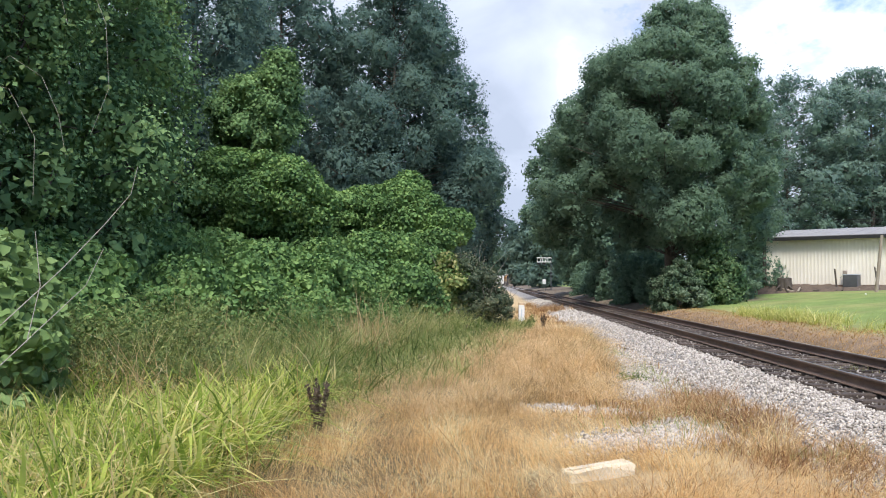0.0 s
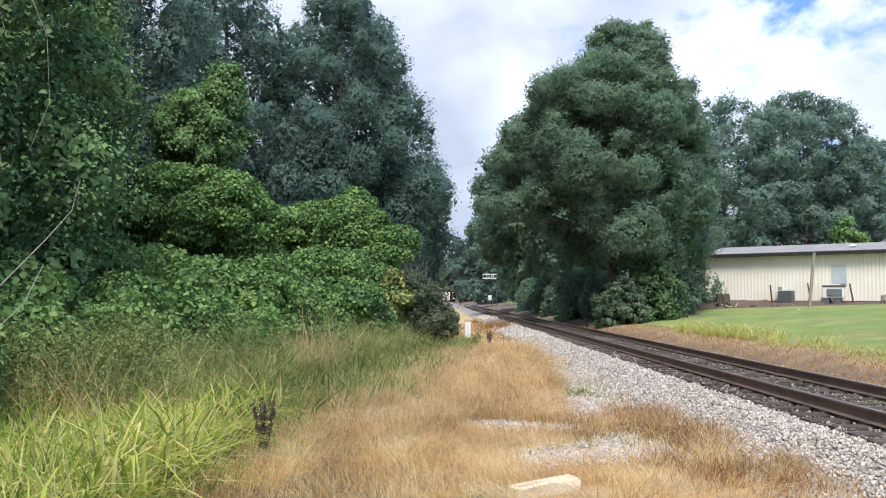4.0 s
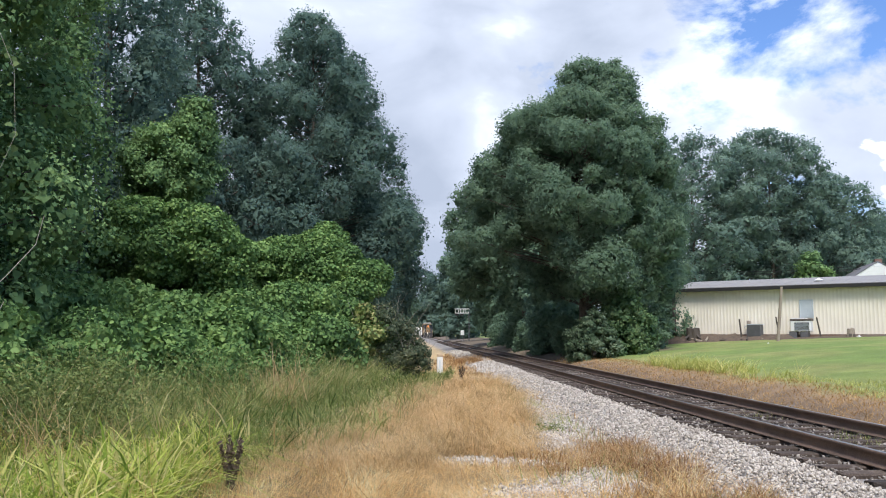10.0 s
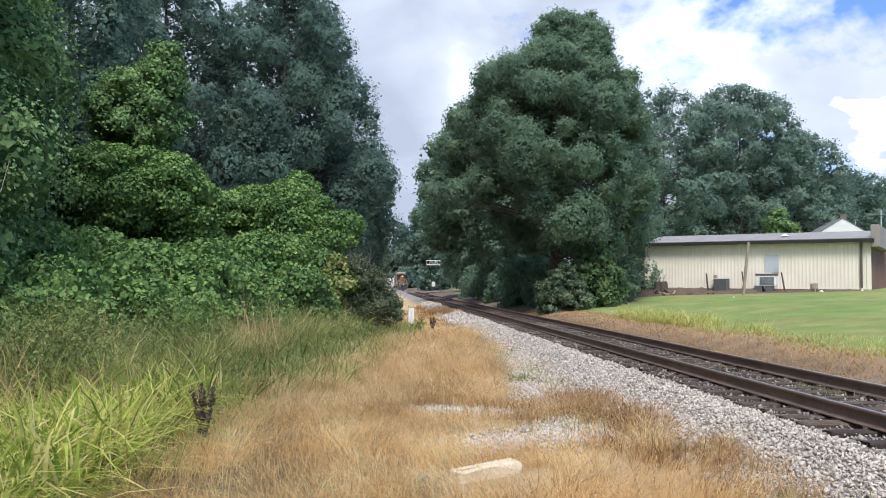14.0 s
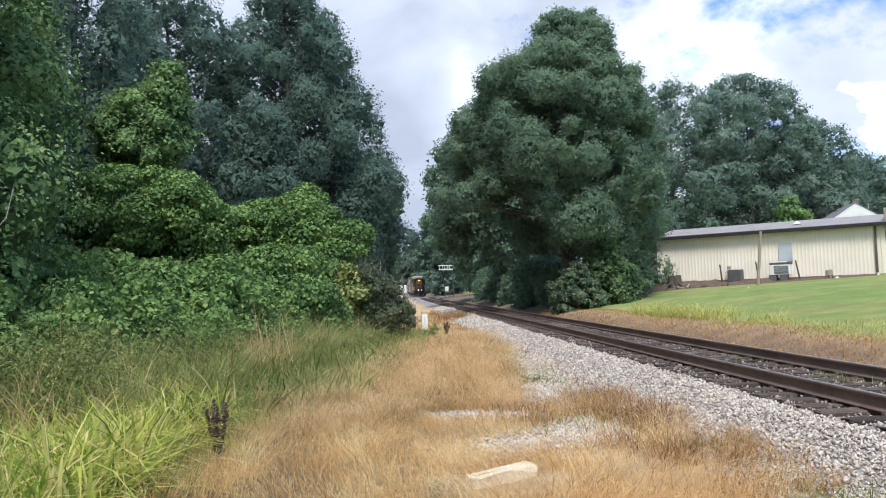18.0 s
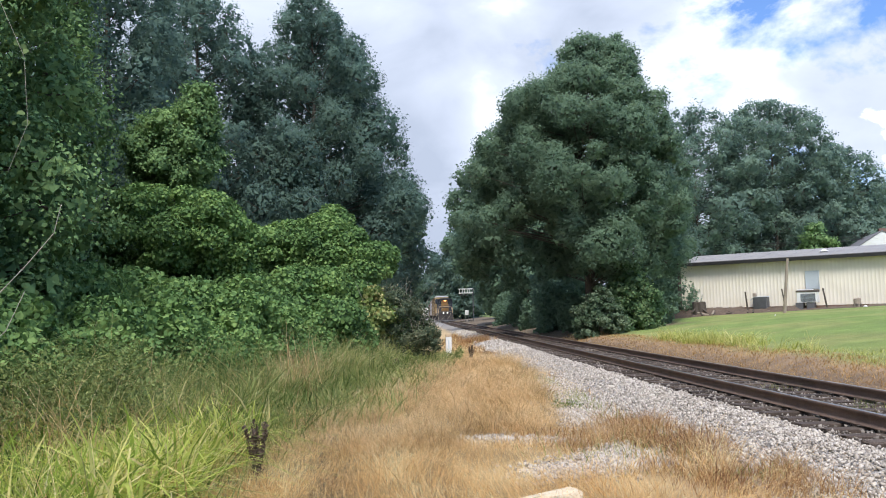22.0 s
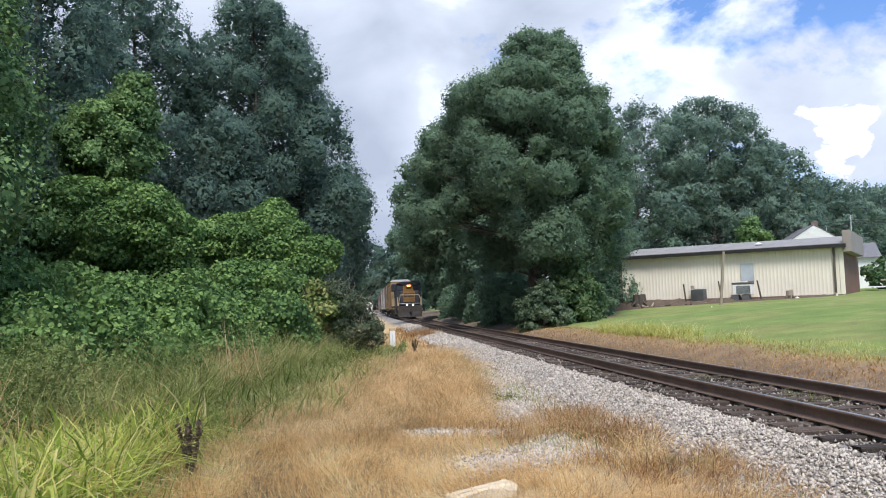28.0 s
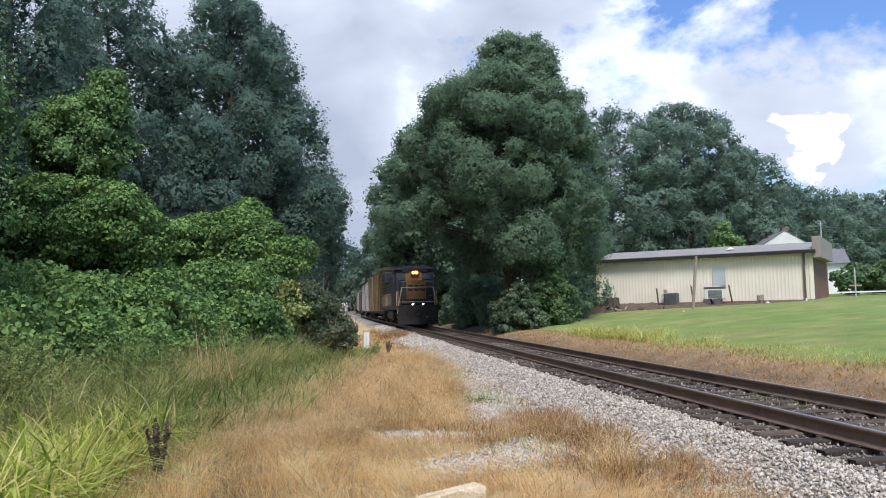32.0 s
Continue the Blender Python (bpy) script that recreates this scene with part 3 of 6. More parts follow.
def ground_material():
    m, t, b = material("ground_cover", 0.95)
    c = node(t, "ShaderNodeTexCoord").outputs["Object"]
    across = node(t, "ShaderNodeVectorMath", {0: c, 1: (COS, -TRACK_SLOPE * COS, 0)}, operation="DOT_PRODUCT").outputs["Value"]
    wob = node(t, "ShaderNodeTexNoise", {"Vector": c, "Scale": 1.3, "Detail": 5.0, "Roughness": 0.65}).outputs[0]
    u = node(t, "ShaderNodeMath", {0: wob, 1: 2.4, 2: across}, operation="MULTIPLY_ADD").outputs[0]
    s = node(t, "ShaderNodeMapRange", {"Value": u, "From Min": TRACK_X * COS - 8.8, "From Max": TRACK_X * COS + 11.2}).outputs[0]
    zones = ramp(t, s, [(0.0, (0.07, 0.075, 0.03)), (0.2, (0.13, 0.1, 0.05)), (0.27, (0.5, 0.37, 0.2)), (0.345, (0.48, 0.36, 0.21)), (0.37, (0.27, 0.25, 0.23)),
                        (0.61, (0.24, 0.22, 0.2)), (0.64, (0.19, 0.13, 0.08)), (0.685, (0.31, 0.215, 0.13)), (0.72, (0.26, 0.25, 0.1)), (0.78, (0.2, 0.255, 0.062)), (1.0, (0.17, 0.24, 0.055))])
    # the lawn yellows in soft patches
    worn = node(t, "ShaderNodeTexNoise", {"Vector": c, "Scale": 0.3, "Detail": 5.0, "Roughness": 0.6}).outputs[0]
    worn = node(t, "ShaderNodeMapRange", {"Value": worn, "From Min": 0.45, "From Max": 0.68, "To Min": 0.0, "To Max": 0.75}).outputs[0]
    grown = node(t, "ShaderNodeMapRange", {"Value": s, "From Min": 0.73, "From Max": 0.78}).outputs[0]
    worn = node(t, "ShaderNodeMath", {0: worn, 1: grown}, operation="MULTIPLY").outputs[0]
    zones = node(t, "ShaderNodeMix", {"Factor": worn, "A": zones, "B": (0.3, 0.28, 0.1, 1)}, data_type="RGBA").outputs["Result"]
    # fallen leaves in the oak's shade
    depth = node(t, "ShaderNodeVectorMath", {0: c, 1: (0, 1, 0)}, operation="DOT_PRODUCT").outputs["Value"]
    depth = node(t, "ShaderNodeMath", {0: wob, 1: 3.0, 2: depth}, operation="MULTIPLY_ADD").outputs[0]
    depth = node(t, "ShaderNodeMapRange", {"Value": depth, "From Min": 47.5, "From Max": 49.5}).outputs[0]
    shed = node(t, "ShaderNodeMapRange", {"Value": u, "From Min": TRACK_X * COS + 10.2, "From Max": TRACK_X * COS + 11.8, "To Min": 1.0, "To Max": 0.0}).outputs[0]
    beyond = node(t, "ShaderNodeMapRange", {"Value": u, "From Min": TRACK_X * COS + 3.0, "From Max": TRACK_X * COS + 3.8}).outputs[0]
    shed = node(t, "ShaderNodeMath", {0: shed, 1: depth}, operation="MULTIPLY").outputs[0]
    shed = node(t, "ShaderNodeMath", {0: shed, 1: beyond}, operation="MULTIPLY").outputs[0]
    zones = node(t, "ShaderNodeMix", {"Factor": shed, "A": zones, "B": (0.14, 0.105, 0.068, 1)}, data_type="RGBA").outputs["Result"]
    f = node(t, "ShaderNodeTexNoise", {"Vector": c, "Scale": 25.0, "Detail": 6.0, "Roughness": 0.7}).outputs[0]
    g = node(t, "ShaderNodeTexNoise", {"Vector": c, "Scale": 0.9, "Detail": 4.0}).outputs[0]
    k = node(t, "ShaderNodeMath", {0: f, 1: g}, operation="ADD").outputs[0]
    gain = node(t, "ShaderNodeMapRange", {"Value": k, "From Min": 0.6, "From Max": 1.4, "To Min": 0.62, "To Max": 1.38}).outputs[0]
    col = node(t, "ShaderNodeVectorMath", {0: zones, 3: gain}, operation="SCALE")
    t.links.new(gain, col.inputs["Scale"])
    t.links.new(col.outputs[0], b.inputs["Base Color"])
    bump(t, b, f, 0.8, 0.05)
    return m


def build_ground():
    mat = ground_material()
    xs = np.concatenate([np.linspace(-900, -60, 10), np.linspace(-50, -14, 19), np.linspace(-13, 20, 133), np.linspace(21, 60, 40), np.linspace(70, 900, 10)])
    ys = np.concatenate([np.linspace(-300, -10, 10), np.linspace(-8, 40, 145), np.linspace(41, 130, 90), np.linspace(140, 1500, 30)])
    gx, gy = np.meshgrid(xs, ys)
    # the grid leans with the track, so that its profile stays crisp
    gx = gx + TRACK_SLOPE * gy * (np.abs(gy) < 2000)
    v = np.stack([gx, gy, ground_z(gx, gy)], -1).reshape(-1, 3)
    ny, nx = gx.shape
    i = np.arange((ny - 1) * nx).reshape(ny - 1, nx)[:, :-1].ravel()
    f = np.stack([i, i + 1, i + nx + 1, i + nx], 1)
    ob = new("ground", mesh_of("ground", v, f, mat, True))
    tagged(ob, "earth with dry grass, gravel, a dirt bank and mown lawn", "ground", kind="structure")


build_ground()


# ---- railway track ----
def rail_section():
    """Half outline of a rail, from the foot up: half width and height below the head's top."""
    return [(0.07, -0.172), (0.07, -0.16), (0.03, -0.148), (0.009, -0.13), (0.009, -0.05), (0.034, -0.038), (0.036, -0.008), (0.028, 0.0)]


def build_track():
    track = thing("railway_track", "rusty steel rails on dark wooden ties in pale ballast", "railway track", on_track(0, 0, 0), TRACK_TURN, kind="structure")
    half = rail_section()
    outline = [(w, z) for w, z in half] + [(-w, z) for w, z in reversed(half)]
    n = len(outline)
    steps = np.concatenate([np.arange(-30, 100, 1.2), np.arange(100, 800, 10)])
    for side in (-0.7535, 0.7535):
        v = np.array([(side + w, y, RAIL_TOP + z) for y in steps for w, z in outline])
        i = np.arange(n)
        ring = np.stack([i, (i + 1) % n, (i + 1) % n + n, i + n], 1)
        f = (ring[None] + (np.arange(len(steps) - 1) * n)[:, None, None]).reshape(-1, 4)
        me = mesh_of("rail", v, f, STEEL_SIDE)
        me.materials.append(STEEL_TOP)
        top = np.tile((i == 7).astype(np.int32), len(steps) - 1)
        me.polygons.foreach_set("material_index", top)
        part("rail", me, None, track, "rusty steel rail with a worn bright head")
    rng = random.Random(5)
    shapes = []
    for k in range(5):
        bm = boxed(-1.3, 1.3, -0.105, 0.105, -0.17, 0.0, 0.012)
        bmesh.ops.subdivide_edges(bm, edges=[e for e in bm.edges if abs(e.verts[0].co.x - e.verts[1].co.x) > 1], cuts=5)
        for vert in bm.verts:
            vert.co += Vector((rng.uniform(-0.03, 0.03) if abs(vert.co.x) > 1.2 else 0, rng.uniform(-0.012, 0.012), rng.uniform(-0.008, 0.004)))
        me = bpy.data.meshes.new("tie")
        bm.to_mesh(me)
        bm.free()
        me.materials.append(TIE)
        shapes.append(me)
    bm = boxed(-0.18, 0.18, -0.09, 0.09, -0.01, 0.01, 0.004)
    for x in (-0.115, 0.115):
        for v_ in (-0.06, 0.06):
            box(bm, x - 0.014, x + 0.014, v_ - 0.014, v_ + 0.014, 0.0, 0.04)
    plate_mesh = bpy.data.meshes.new("tie_plate")
    bm.to_mesh(plate_mesh)
    bm.free()
    plate_mesh.materials.append(STEEL_SIDE)
    y = -14.0
    while y < 150:
        ob = part("tie", shapes[rng.randrange(5)], None, track)
        ob.matrix_local = pose(rng.uniform(-0.05, 0.05), y, RAIL_TOP - 0.185 - rng.uniform(0, 0.015), 0, 0, rng.uniform(-1.2, 1.2))
        if y < 32:
            for side in (-0.7535, 0.7535):
                plate = part("tie_plate", plate_mesh, None, ob)
                plate.matrix_local = pose(side - ob.matrix_local.translation.x, 0, 0.004)
        y += 0.52 + rng.uniform(-0.04, 0.04)
    return track


build_track()


# ---- metal building beyond the lawn ----
CREAM = mottled("cream_painted_steel", [(0.35, (0.72, 0.66, 0.54)), (0.65, (0.84, 0.78, 0.66))], 0.6, 20, 0.5, bumps=0.05)
GREY_ROOF = mottled("weathered_grey_roof", [(0.3, (0.21, 0.2, 0.19)), (0.7, (0.35, 0.33, 0.31))], 0.8, 15, 0.6, bumps=0.1)
BROWN_TRIM = mottled("dark_brown_trim", [(0.3, (0.07, 0.055, 0.045)), (0.7, (0.13, 0.105, 0.09))], 2, 30, 0.6)
BROWN_STEEL = mottled("brown_ribbed_steel", [(0.3, (0.13, 0.075, 0.055)), (0.7, (0.22, 0.13, 0.1))], 0.8, 20, 0.6)
TAUPE = mottled("taupe_panel", [(0.3, (0.24, 0.21, 0.19)), (0.7, (0.33, 0.29, 0.26))], 0.8, 20, 0.7)
WHITE = mottled("white_paint", [(0.3, (0.66, 0.66, 0.64)), (0.7, (0.82, 0.82, 0.8))], 1.0, 25, 0.6, bumps=0.1)
GALVANIZED = mottled("galvanized_steel", [(0.3, (0.4, 0.45, 0.48)), (0.7, (0.58, 0.63, 0.66))], 1.5, 20, 0.5, 0.3)
DARK_GREY = mottled("dark_grey_enamel", [(0.3, (0.07, 0.072, 0.075)), (0.7, (0.14, 0.14, 0.145))], 3, 40, 0.6)
BLACK_IRON = mottled("black_iron", [(0.3, (0.012, 0.012, 0.013)), (0.7, (0.035, 0.033, 0.032))], 3, 30, 0.6, 0.2)
OLD_WOOD = mottled("weathered_wood", [(0.3, (0.2, 0.16, 0.12)), (0.7, (0.4, 0.34, 0.27))], 3, 30, 0.9, bumps=0.5)
DARK_WOOD = mottled("dark_wet_wood", [(0.3, (0.045, 0.036, 0.03)), (0.7, (0.11, 0.09, 0.07))], 3, 30, 0.9, bumps=0.5)
GLASS = material("window_glass", 0.08)[0]
GLASS.node_tree.nodes["Principled BSDF"].inputs["Base Color"].default_value = (0.03, 0.035, 0.04, 1)

LEFT_CORNER, RIGHT_CORNER = Vector((14.14, 57.26, 0)), Vector((26.1, 49.4, 0))
WALL_RUN = RIGHT_CORNER - LEFT_CORNER
WALL_TURN = math.degrees(math.atan2(WALL_RUN.y, WALL_RUN.x))
FLOOR_Z = 1.6


def ribbed(x0, x1, z0, z1, step, proud=0.014, rib=0.09):
    """Sheet of steel with raised upright ribs, facing -y."""
    xs = []
    x = x0
    while x < x1 - step * 0.6:
        xs += [(x, 0), (x + step - rib - 0.05, 0), (x + step - rib, -proud), (x + step - 0.05, -proud)]
        x += step
    xs.append((x1, 0))
    v = [(px, py, z) for px, py in xs for z in (z0, z1)]
    return np.array(v), np.array([(2 * i, 2 * i + 2, 2 * i + 3, 2 * i + 1) for i in range(len(xs) - 1)])


def by_wall(along, out, z=0.0):
    """A place from the distance along the building's front wall, out from it, and the height above its floor."""
    d = WALL_RUN.normalized()
    p = LEFT_CORNER + d * along + Vector((d.y, -d.x, 0)) * out
    return (p.x, p.y, FLOOR_Z + z)


def build_building():
    root = thing("metal_building", "long low cream ribbed steel building with a grey roof", "building", (*LEFT_CORNER[:2], FLOOR_Z), WALL_TURN)
    n = WALL_RUN.length
    wall = part("front_wall", mesh_of("front_wall", *ribbed(0, n, 0, 3.08, 0.22, 0.016, 0.07), CREAM), None, root, "cream ribbed steel wall")
    part("wall_core", boxed(0.02, n - 0.02, 0.01, 0.2, 0, 3.08), CREAM, root)
    part("foundation", boxed(-0.02, n + 0.02, -0.02, 0.25, -0.9, -0.004), mottled("brick_red_footing", [(0.3, (0.12, 0.075, 0.055)), (0.7, (0.22, 0.135, 0.1))], 2, 30, 0.9), root, "stained brick-red footing")
    part("back_wall", boxed(0, n, 9.85, 10, -0.9, 2.9), CREAM, root)
    part("end_wall", boxed(0, 0.15, 0.2, 9.85, -0.9, 2.9), CREAM, root)
    v, f = ribbed(0.0, 10.0, -0.5, 2.6, 0.62, 0.05, 0.2)
    v = np.stack([n - v[:, 1] + 0.01, v[:, 0], v[:, 2]], 1)
    part("end_wall", mesh_of("end_wall", v, f, BROWN_STEEL), None, root, "brown ribbed steel end wall")
    part("end_wall_core", boxed(n - 0.15, n, 0.2, 9.85, -0.9, 2.9), BROWN_STEEL, root)
    bm = bmesh.new()
    for s in (-1, 1):
        q = [(-0.25, 5 - 5.35 * s, 3.09), (n + 0.2, 5 - 5.35 * s, 3.09), (n + 0.2, 5, 3.85), (-0.25, 5, 3.85)]
        lo = [bm.verts.new(p) for p in q]
        hi = [bm.verts.new((x, y, z + 0.07)) for x, y, z in q]
        bm.faces.new(lo), bm.faces.new(hi)
        for i in range(4):
            bm.faces.new((lo[i], lo[(i + 1) % 4], hi[(i + 1) % 4], hi[i]))
    bmesh.ops.recalc_face_normals(bm, faces=bm.faces)
    roof = part("roof", bm, GREY_ROOF, root, "weathered grey sheet roof")
    for k in range(1, int(n / 0.9)):
        seam = bmesh.new()
        x = k * 0.9
        q = [(x, -0.35, 3.165), (x, 5, 3.925)]
        rod(seam, q[0], q[1], 0.018, sides=4)
        part("seam", seam, GREY_ROOF, roof)
    part("gutter", boxed(-0.25, n + 0.25, -0.47, -0.36, 2.9, 3.12, 0.01), BLACK_IRON, root, "dark brown gutter")
    part("vent_cap", rod(boxed(9.01, 9.21, 1.6, 1.8, 3.3, 3.5), (9.11, 1.7, 3.5), (9.11, 1.7, 3.66), 0.3, 0.03, 10), WHITE, root, "pale roof vent cap")
    part("downspout", boxed(n - 0.55, n - 0.42, -0.14, -0.05, 0.1, 3.0, 0.01), BROWN_TRIM, root)
    part("corner_trim", boxed(n - 0.2, n + 0.04, -0.06, 0.1, 0.0, 3.08), CREAM, root, "cream corner trim")
    part("corner_trim", boxed(-0.1, 0.12, -0.06, 0.1, 0.0, 3.08), BROWN_TRIM, root)
    part("canopy", boxed(n + 0.06, n + 0.55, -0.35, 8.5, 2.6, 3.95, 0.02), TAUPE, root, "taupe panelled overhang")
    # window over the conditioner
    win = part("window", boxed(8.27, 8.99, -0.07, -0.03, 1.05, 2.15), GALVANIZED, root, "grey-blue sheet over a window")
    part("window_frame", boxed(8.22, 8.27, -0.09, -0.03, 1.0, 2.2), GALVANIZED, win)
    part("window_frame", boxed(8.99, 9.04, -0.09, -0.03, 1.0, 2.2), GALVANIZED, win)
    part("window_frame", boxed(8.22, 9.04, -0.09, -0.03, 2.15, 2.2), GALVANIZED, win)
    return root


build_building()


def build_air_conditioners():
    ac = thing("air_conditioner", "white air conditioner with a dark grille on blocks", "air conditioner", by_wall(8.45, 0.75, -0.1), WALL_TURN)
    part("cabinet", boxed(-0.6, 0.6, -0.35, 0.35, 0.28, 1.0, 0.02), WHITE, ac)
    part("top", boxed(-0.63, 0.63, -0.38, 0.38, 0.94, 1.06, 0.02), BROWN_TRIM, ac)
    part("lid", boxed(-0.56, 0.3, -0.3, 0.3, 1.06, 1.12, 0.01), WHITE, ac)
    grille = part("grille", boxed(-0.36, 0.5, -0.375, -0.35, 0.36, 0.84), DARK_GREY, ac, "dark grey grille")
    for k in range(9):
        part("slat", boxed(-0.35, 0.49, -0.39, -0.376, 0.385 + k * 0.05, 0.4 + k * 0.05), GALVANIZED, grille)
    for x in (-0.45, 0.2):
        part("block", boxed(x - 0.25, x + 0.2, -0.32, 0.32, -0.2, 0.28, 0.02), DARK_GREY, ac)
    unit_ = thing("heat_pump", "square dark grey heat pump on a slab", "heat pump", by_wall(5.67, 1.0, -0.25), WALL_TURN)
    part("slab", boxed(-0.55, 0.5, -0.5, 0.5, -0.1, 0.1), OLD_WOOD, unit_)
    part("cabinet", boxed(-0.42, 0.42, -0.4, 0.4, 0.1, 0.86, 0.03), DARK_GREY, unit_)
    part("top_grille", boxed(-0.44, 0.44, -0.42, 0.42, 0.86, 0.9, 0.01), GALVANIZED, unit_)
    for k in range(10):
        part("louvre", boxed(-0.4, 0.4, -0.415, -0.4, 0.16 + k * 0.065, 0.185 + k * 0.065), DARK_GREY, unit_)
    meter = thing("gas_meter", "small pale gas meter on a bent pipe", "gas meter", by_wall(5.10, 0.35, -0.1), WALL_TURN)
    part("pipe", rod(rod(bmesh.new(), (0, 0, 0), (0, 0, 0.75), 0.03), (0, 0, 0.75), (-0.3, 0.1, 0.55), 0.025), GALVANIZED, meter)
    part("dial_case", boxed(-0.1, 0.12, -0.1, 0.1, 0.72, 1.0, 0.03), OLD_WOOD, meter)


build_air_conditioners()


def leaning_post(name, label, at, lean_x, height, r, mat, category, sides=8):
    root = thing(name, label, category, at, WALL_TURN)
    bm = rod(bmesh.new(), (0, 0, -0.3), (lean_x, 0.05, height), r, r * 0.8, sides)
    part("shaft", bm, mat, root)
    return root


leaning_post("wooden_pole", "pale weathered wooden pole leaning on the lawn", by_wall(7.97, 5.2, -0.5), 0.36, 3.3, 0.1, OLD_WOOD, "pole")
leaning_post("fence_stake", "dark rotten fence stake leaning before the wall", by_wall(4.90, 1.3, -0.2), -0.14, 1.2, 0.06, DARK_WOOD, "stake")
leaning_post("fence_stake", "dark rotten fence stake leaning before the wall", by_wall(7.25, 1.3, -0.2), -0.22, 1.3, 0.055, DARK_WOOD, "stake")
leaning_post("fence_stake", "dark rotten fence stake leaning before the wall", by_wall(9.68, 1.3, -0.2), -0.25, 1.25, 0.06, DARK_WOOD, "stake")


def stump(label, at, r, h, seed):
    rng = np.random.default_rng(seed)
    root = thing("tree_stump", label, "stump", at)
    bm = rod(bmesh.new(), (0, 0, -0.3), (0.02, 0, h), r * 1.15, r, 14)
    for v in bm.verts:
        k = 1 + rng.uniform(-0.14, 0.14)
        v.co.x *= k
        v.co.y *= k
        v.co.z += rng.uniform(-0.05, 0.05) * (v.co.z > 0)
    part("bark", bm, DARK_WOOD if r > 0.3 else OLD_WOOD, root)
    for k in range(4):
        a = k * 1.6 + rng.uniform(0, 1)
        part("root", rod(bmesh.new(), (math.cos(a) * r * 0.8, math.sin(a) * r * 0.8, 0.18), (math.cos(a) * r * 2, math.sin(a) * r * 2, -0.1), 0.1, 0.04, 6), DARK_WOOD, root)


stump("thick dark tree stump by the wall", by_wall(1.75, 1.4, -0.2), 0.44, 0.62, 3)
stump("small grey cut stump on the lawn", by_wall(11.33, 1.4, -0.2), 0.2, 0.55, 4)


def soil_bed():
    """Uneven bare earth along the foot of the wall."""
    rng = np.random.default_rng(5)
    pts = []
    for i in range(46):
        for j in range(9):
            p = by_wall(-0.8 + i * 0.34, 0.02 + j * 0.3)
            edge = min(1.0, j / 2 + 0.6, (8 - j) / 3) * min(1.0, (45 - i) / 4 + 0.02)
            low = float(ground_z(p[0], p[1]))
            pts.append((p[0], p[1], low - 0.06 + edge * (0.2 + rng.uniform(-0.06, 0.1)) * (1.9 if i < 16 else 1.3 if i < 26 else 0.62)))
    i = np.array([a * 9 + b for a in range(45) for b in range(8)])
    ob = new("soil_bed", mesh_of("soil_bed", pts, np.stack([i, i + 9, i + 10, i + 1], 1), mottled("bare_soil", [(0.3, (0.06, 0.045, 0.034)), (0.7, (0.17, 0.12, 0.085))], 3, 18, 0.95, bumps=1.0, depth=0.04), True))
    tagged(ob, "bare brown earth along the wall", "soil", kind="structure")


soil_bed()


def litter():
    rng = np.random.default_rng(8)
    for k in range(26):
        along, out = rng.uniform(1.2, 6.5), rng.uniform(0.5, 2.2)
        p = by_wall(along, out)
        p = (p[0], p[1], float(ground_z(p[0], p[1])) + 0.05)
        root = thing("fallen_branch", "broken dark branch lying on bare soil", "branch", p, rng.uniform(0, 180), "yard litter")
        thick = rng.uniform(0.04, 0.085)
        part("stick", rod(bmesh.new(), (-0.4, 0, 0), (0.42, 0.1, rng.uniform(0, 0.3)), thick, thick * 0.6, 7), OLD_WOOD if k % 4 == 0 else DARK_WOOD, root)
        part("stick", rod(bmesh.new(), (-0.05, 0.02, 0.02), (0.2, rng.uniform(-0.4, 0.4), rng.uniform(0.05, 0.3)), thick * 0.5, 0.012, 6), DARK_WOOD, root)
    for along, out, s in ((11.8, 1.8, 0.09), (14.0, 1.2, 0.12), (14.4, 1.6, 0.08), (5.6, 1.9, 0.07), (3.2, 1.9, 0.07), (8.5, 9.5, 0.07)):
        p = by_wall(along, out)
        v, f = stones(np.array([(0.0, 0.0, s * 0.25)]), s * 2.2, rng)
        ob = new("pale_rock", mesh_of("pale_rock", v, f, WHITE))
        ob.location = (p[0], p[1], float(ground_z(p[0], p[1])))
        tagged(ob, "small pale rock lying on the lawn", "rock", "pale rocks")


litter()


# ---- houses and street beyond ----
SHINGLE = mottled("grey_shingle", [(0.3, (0.12, 0.12, 0.13)), (0.7, (0.22, 0.22, 0.235))], 1.5, 12, 0.9)


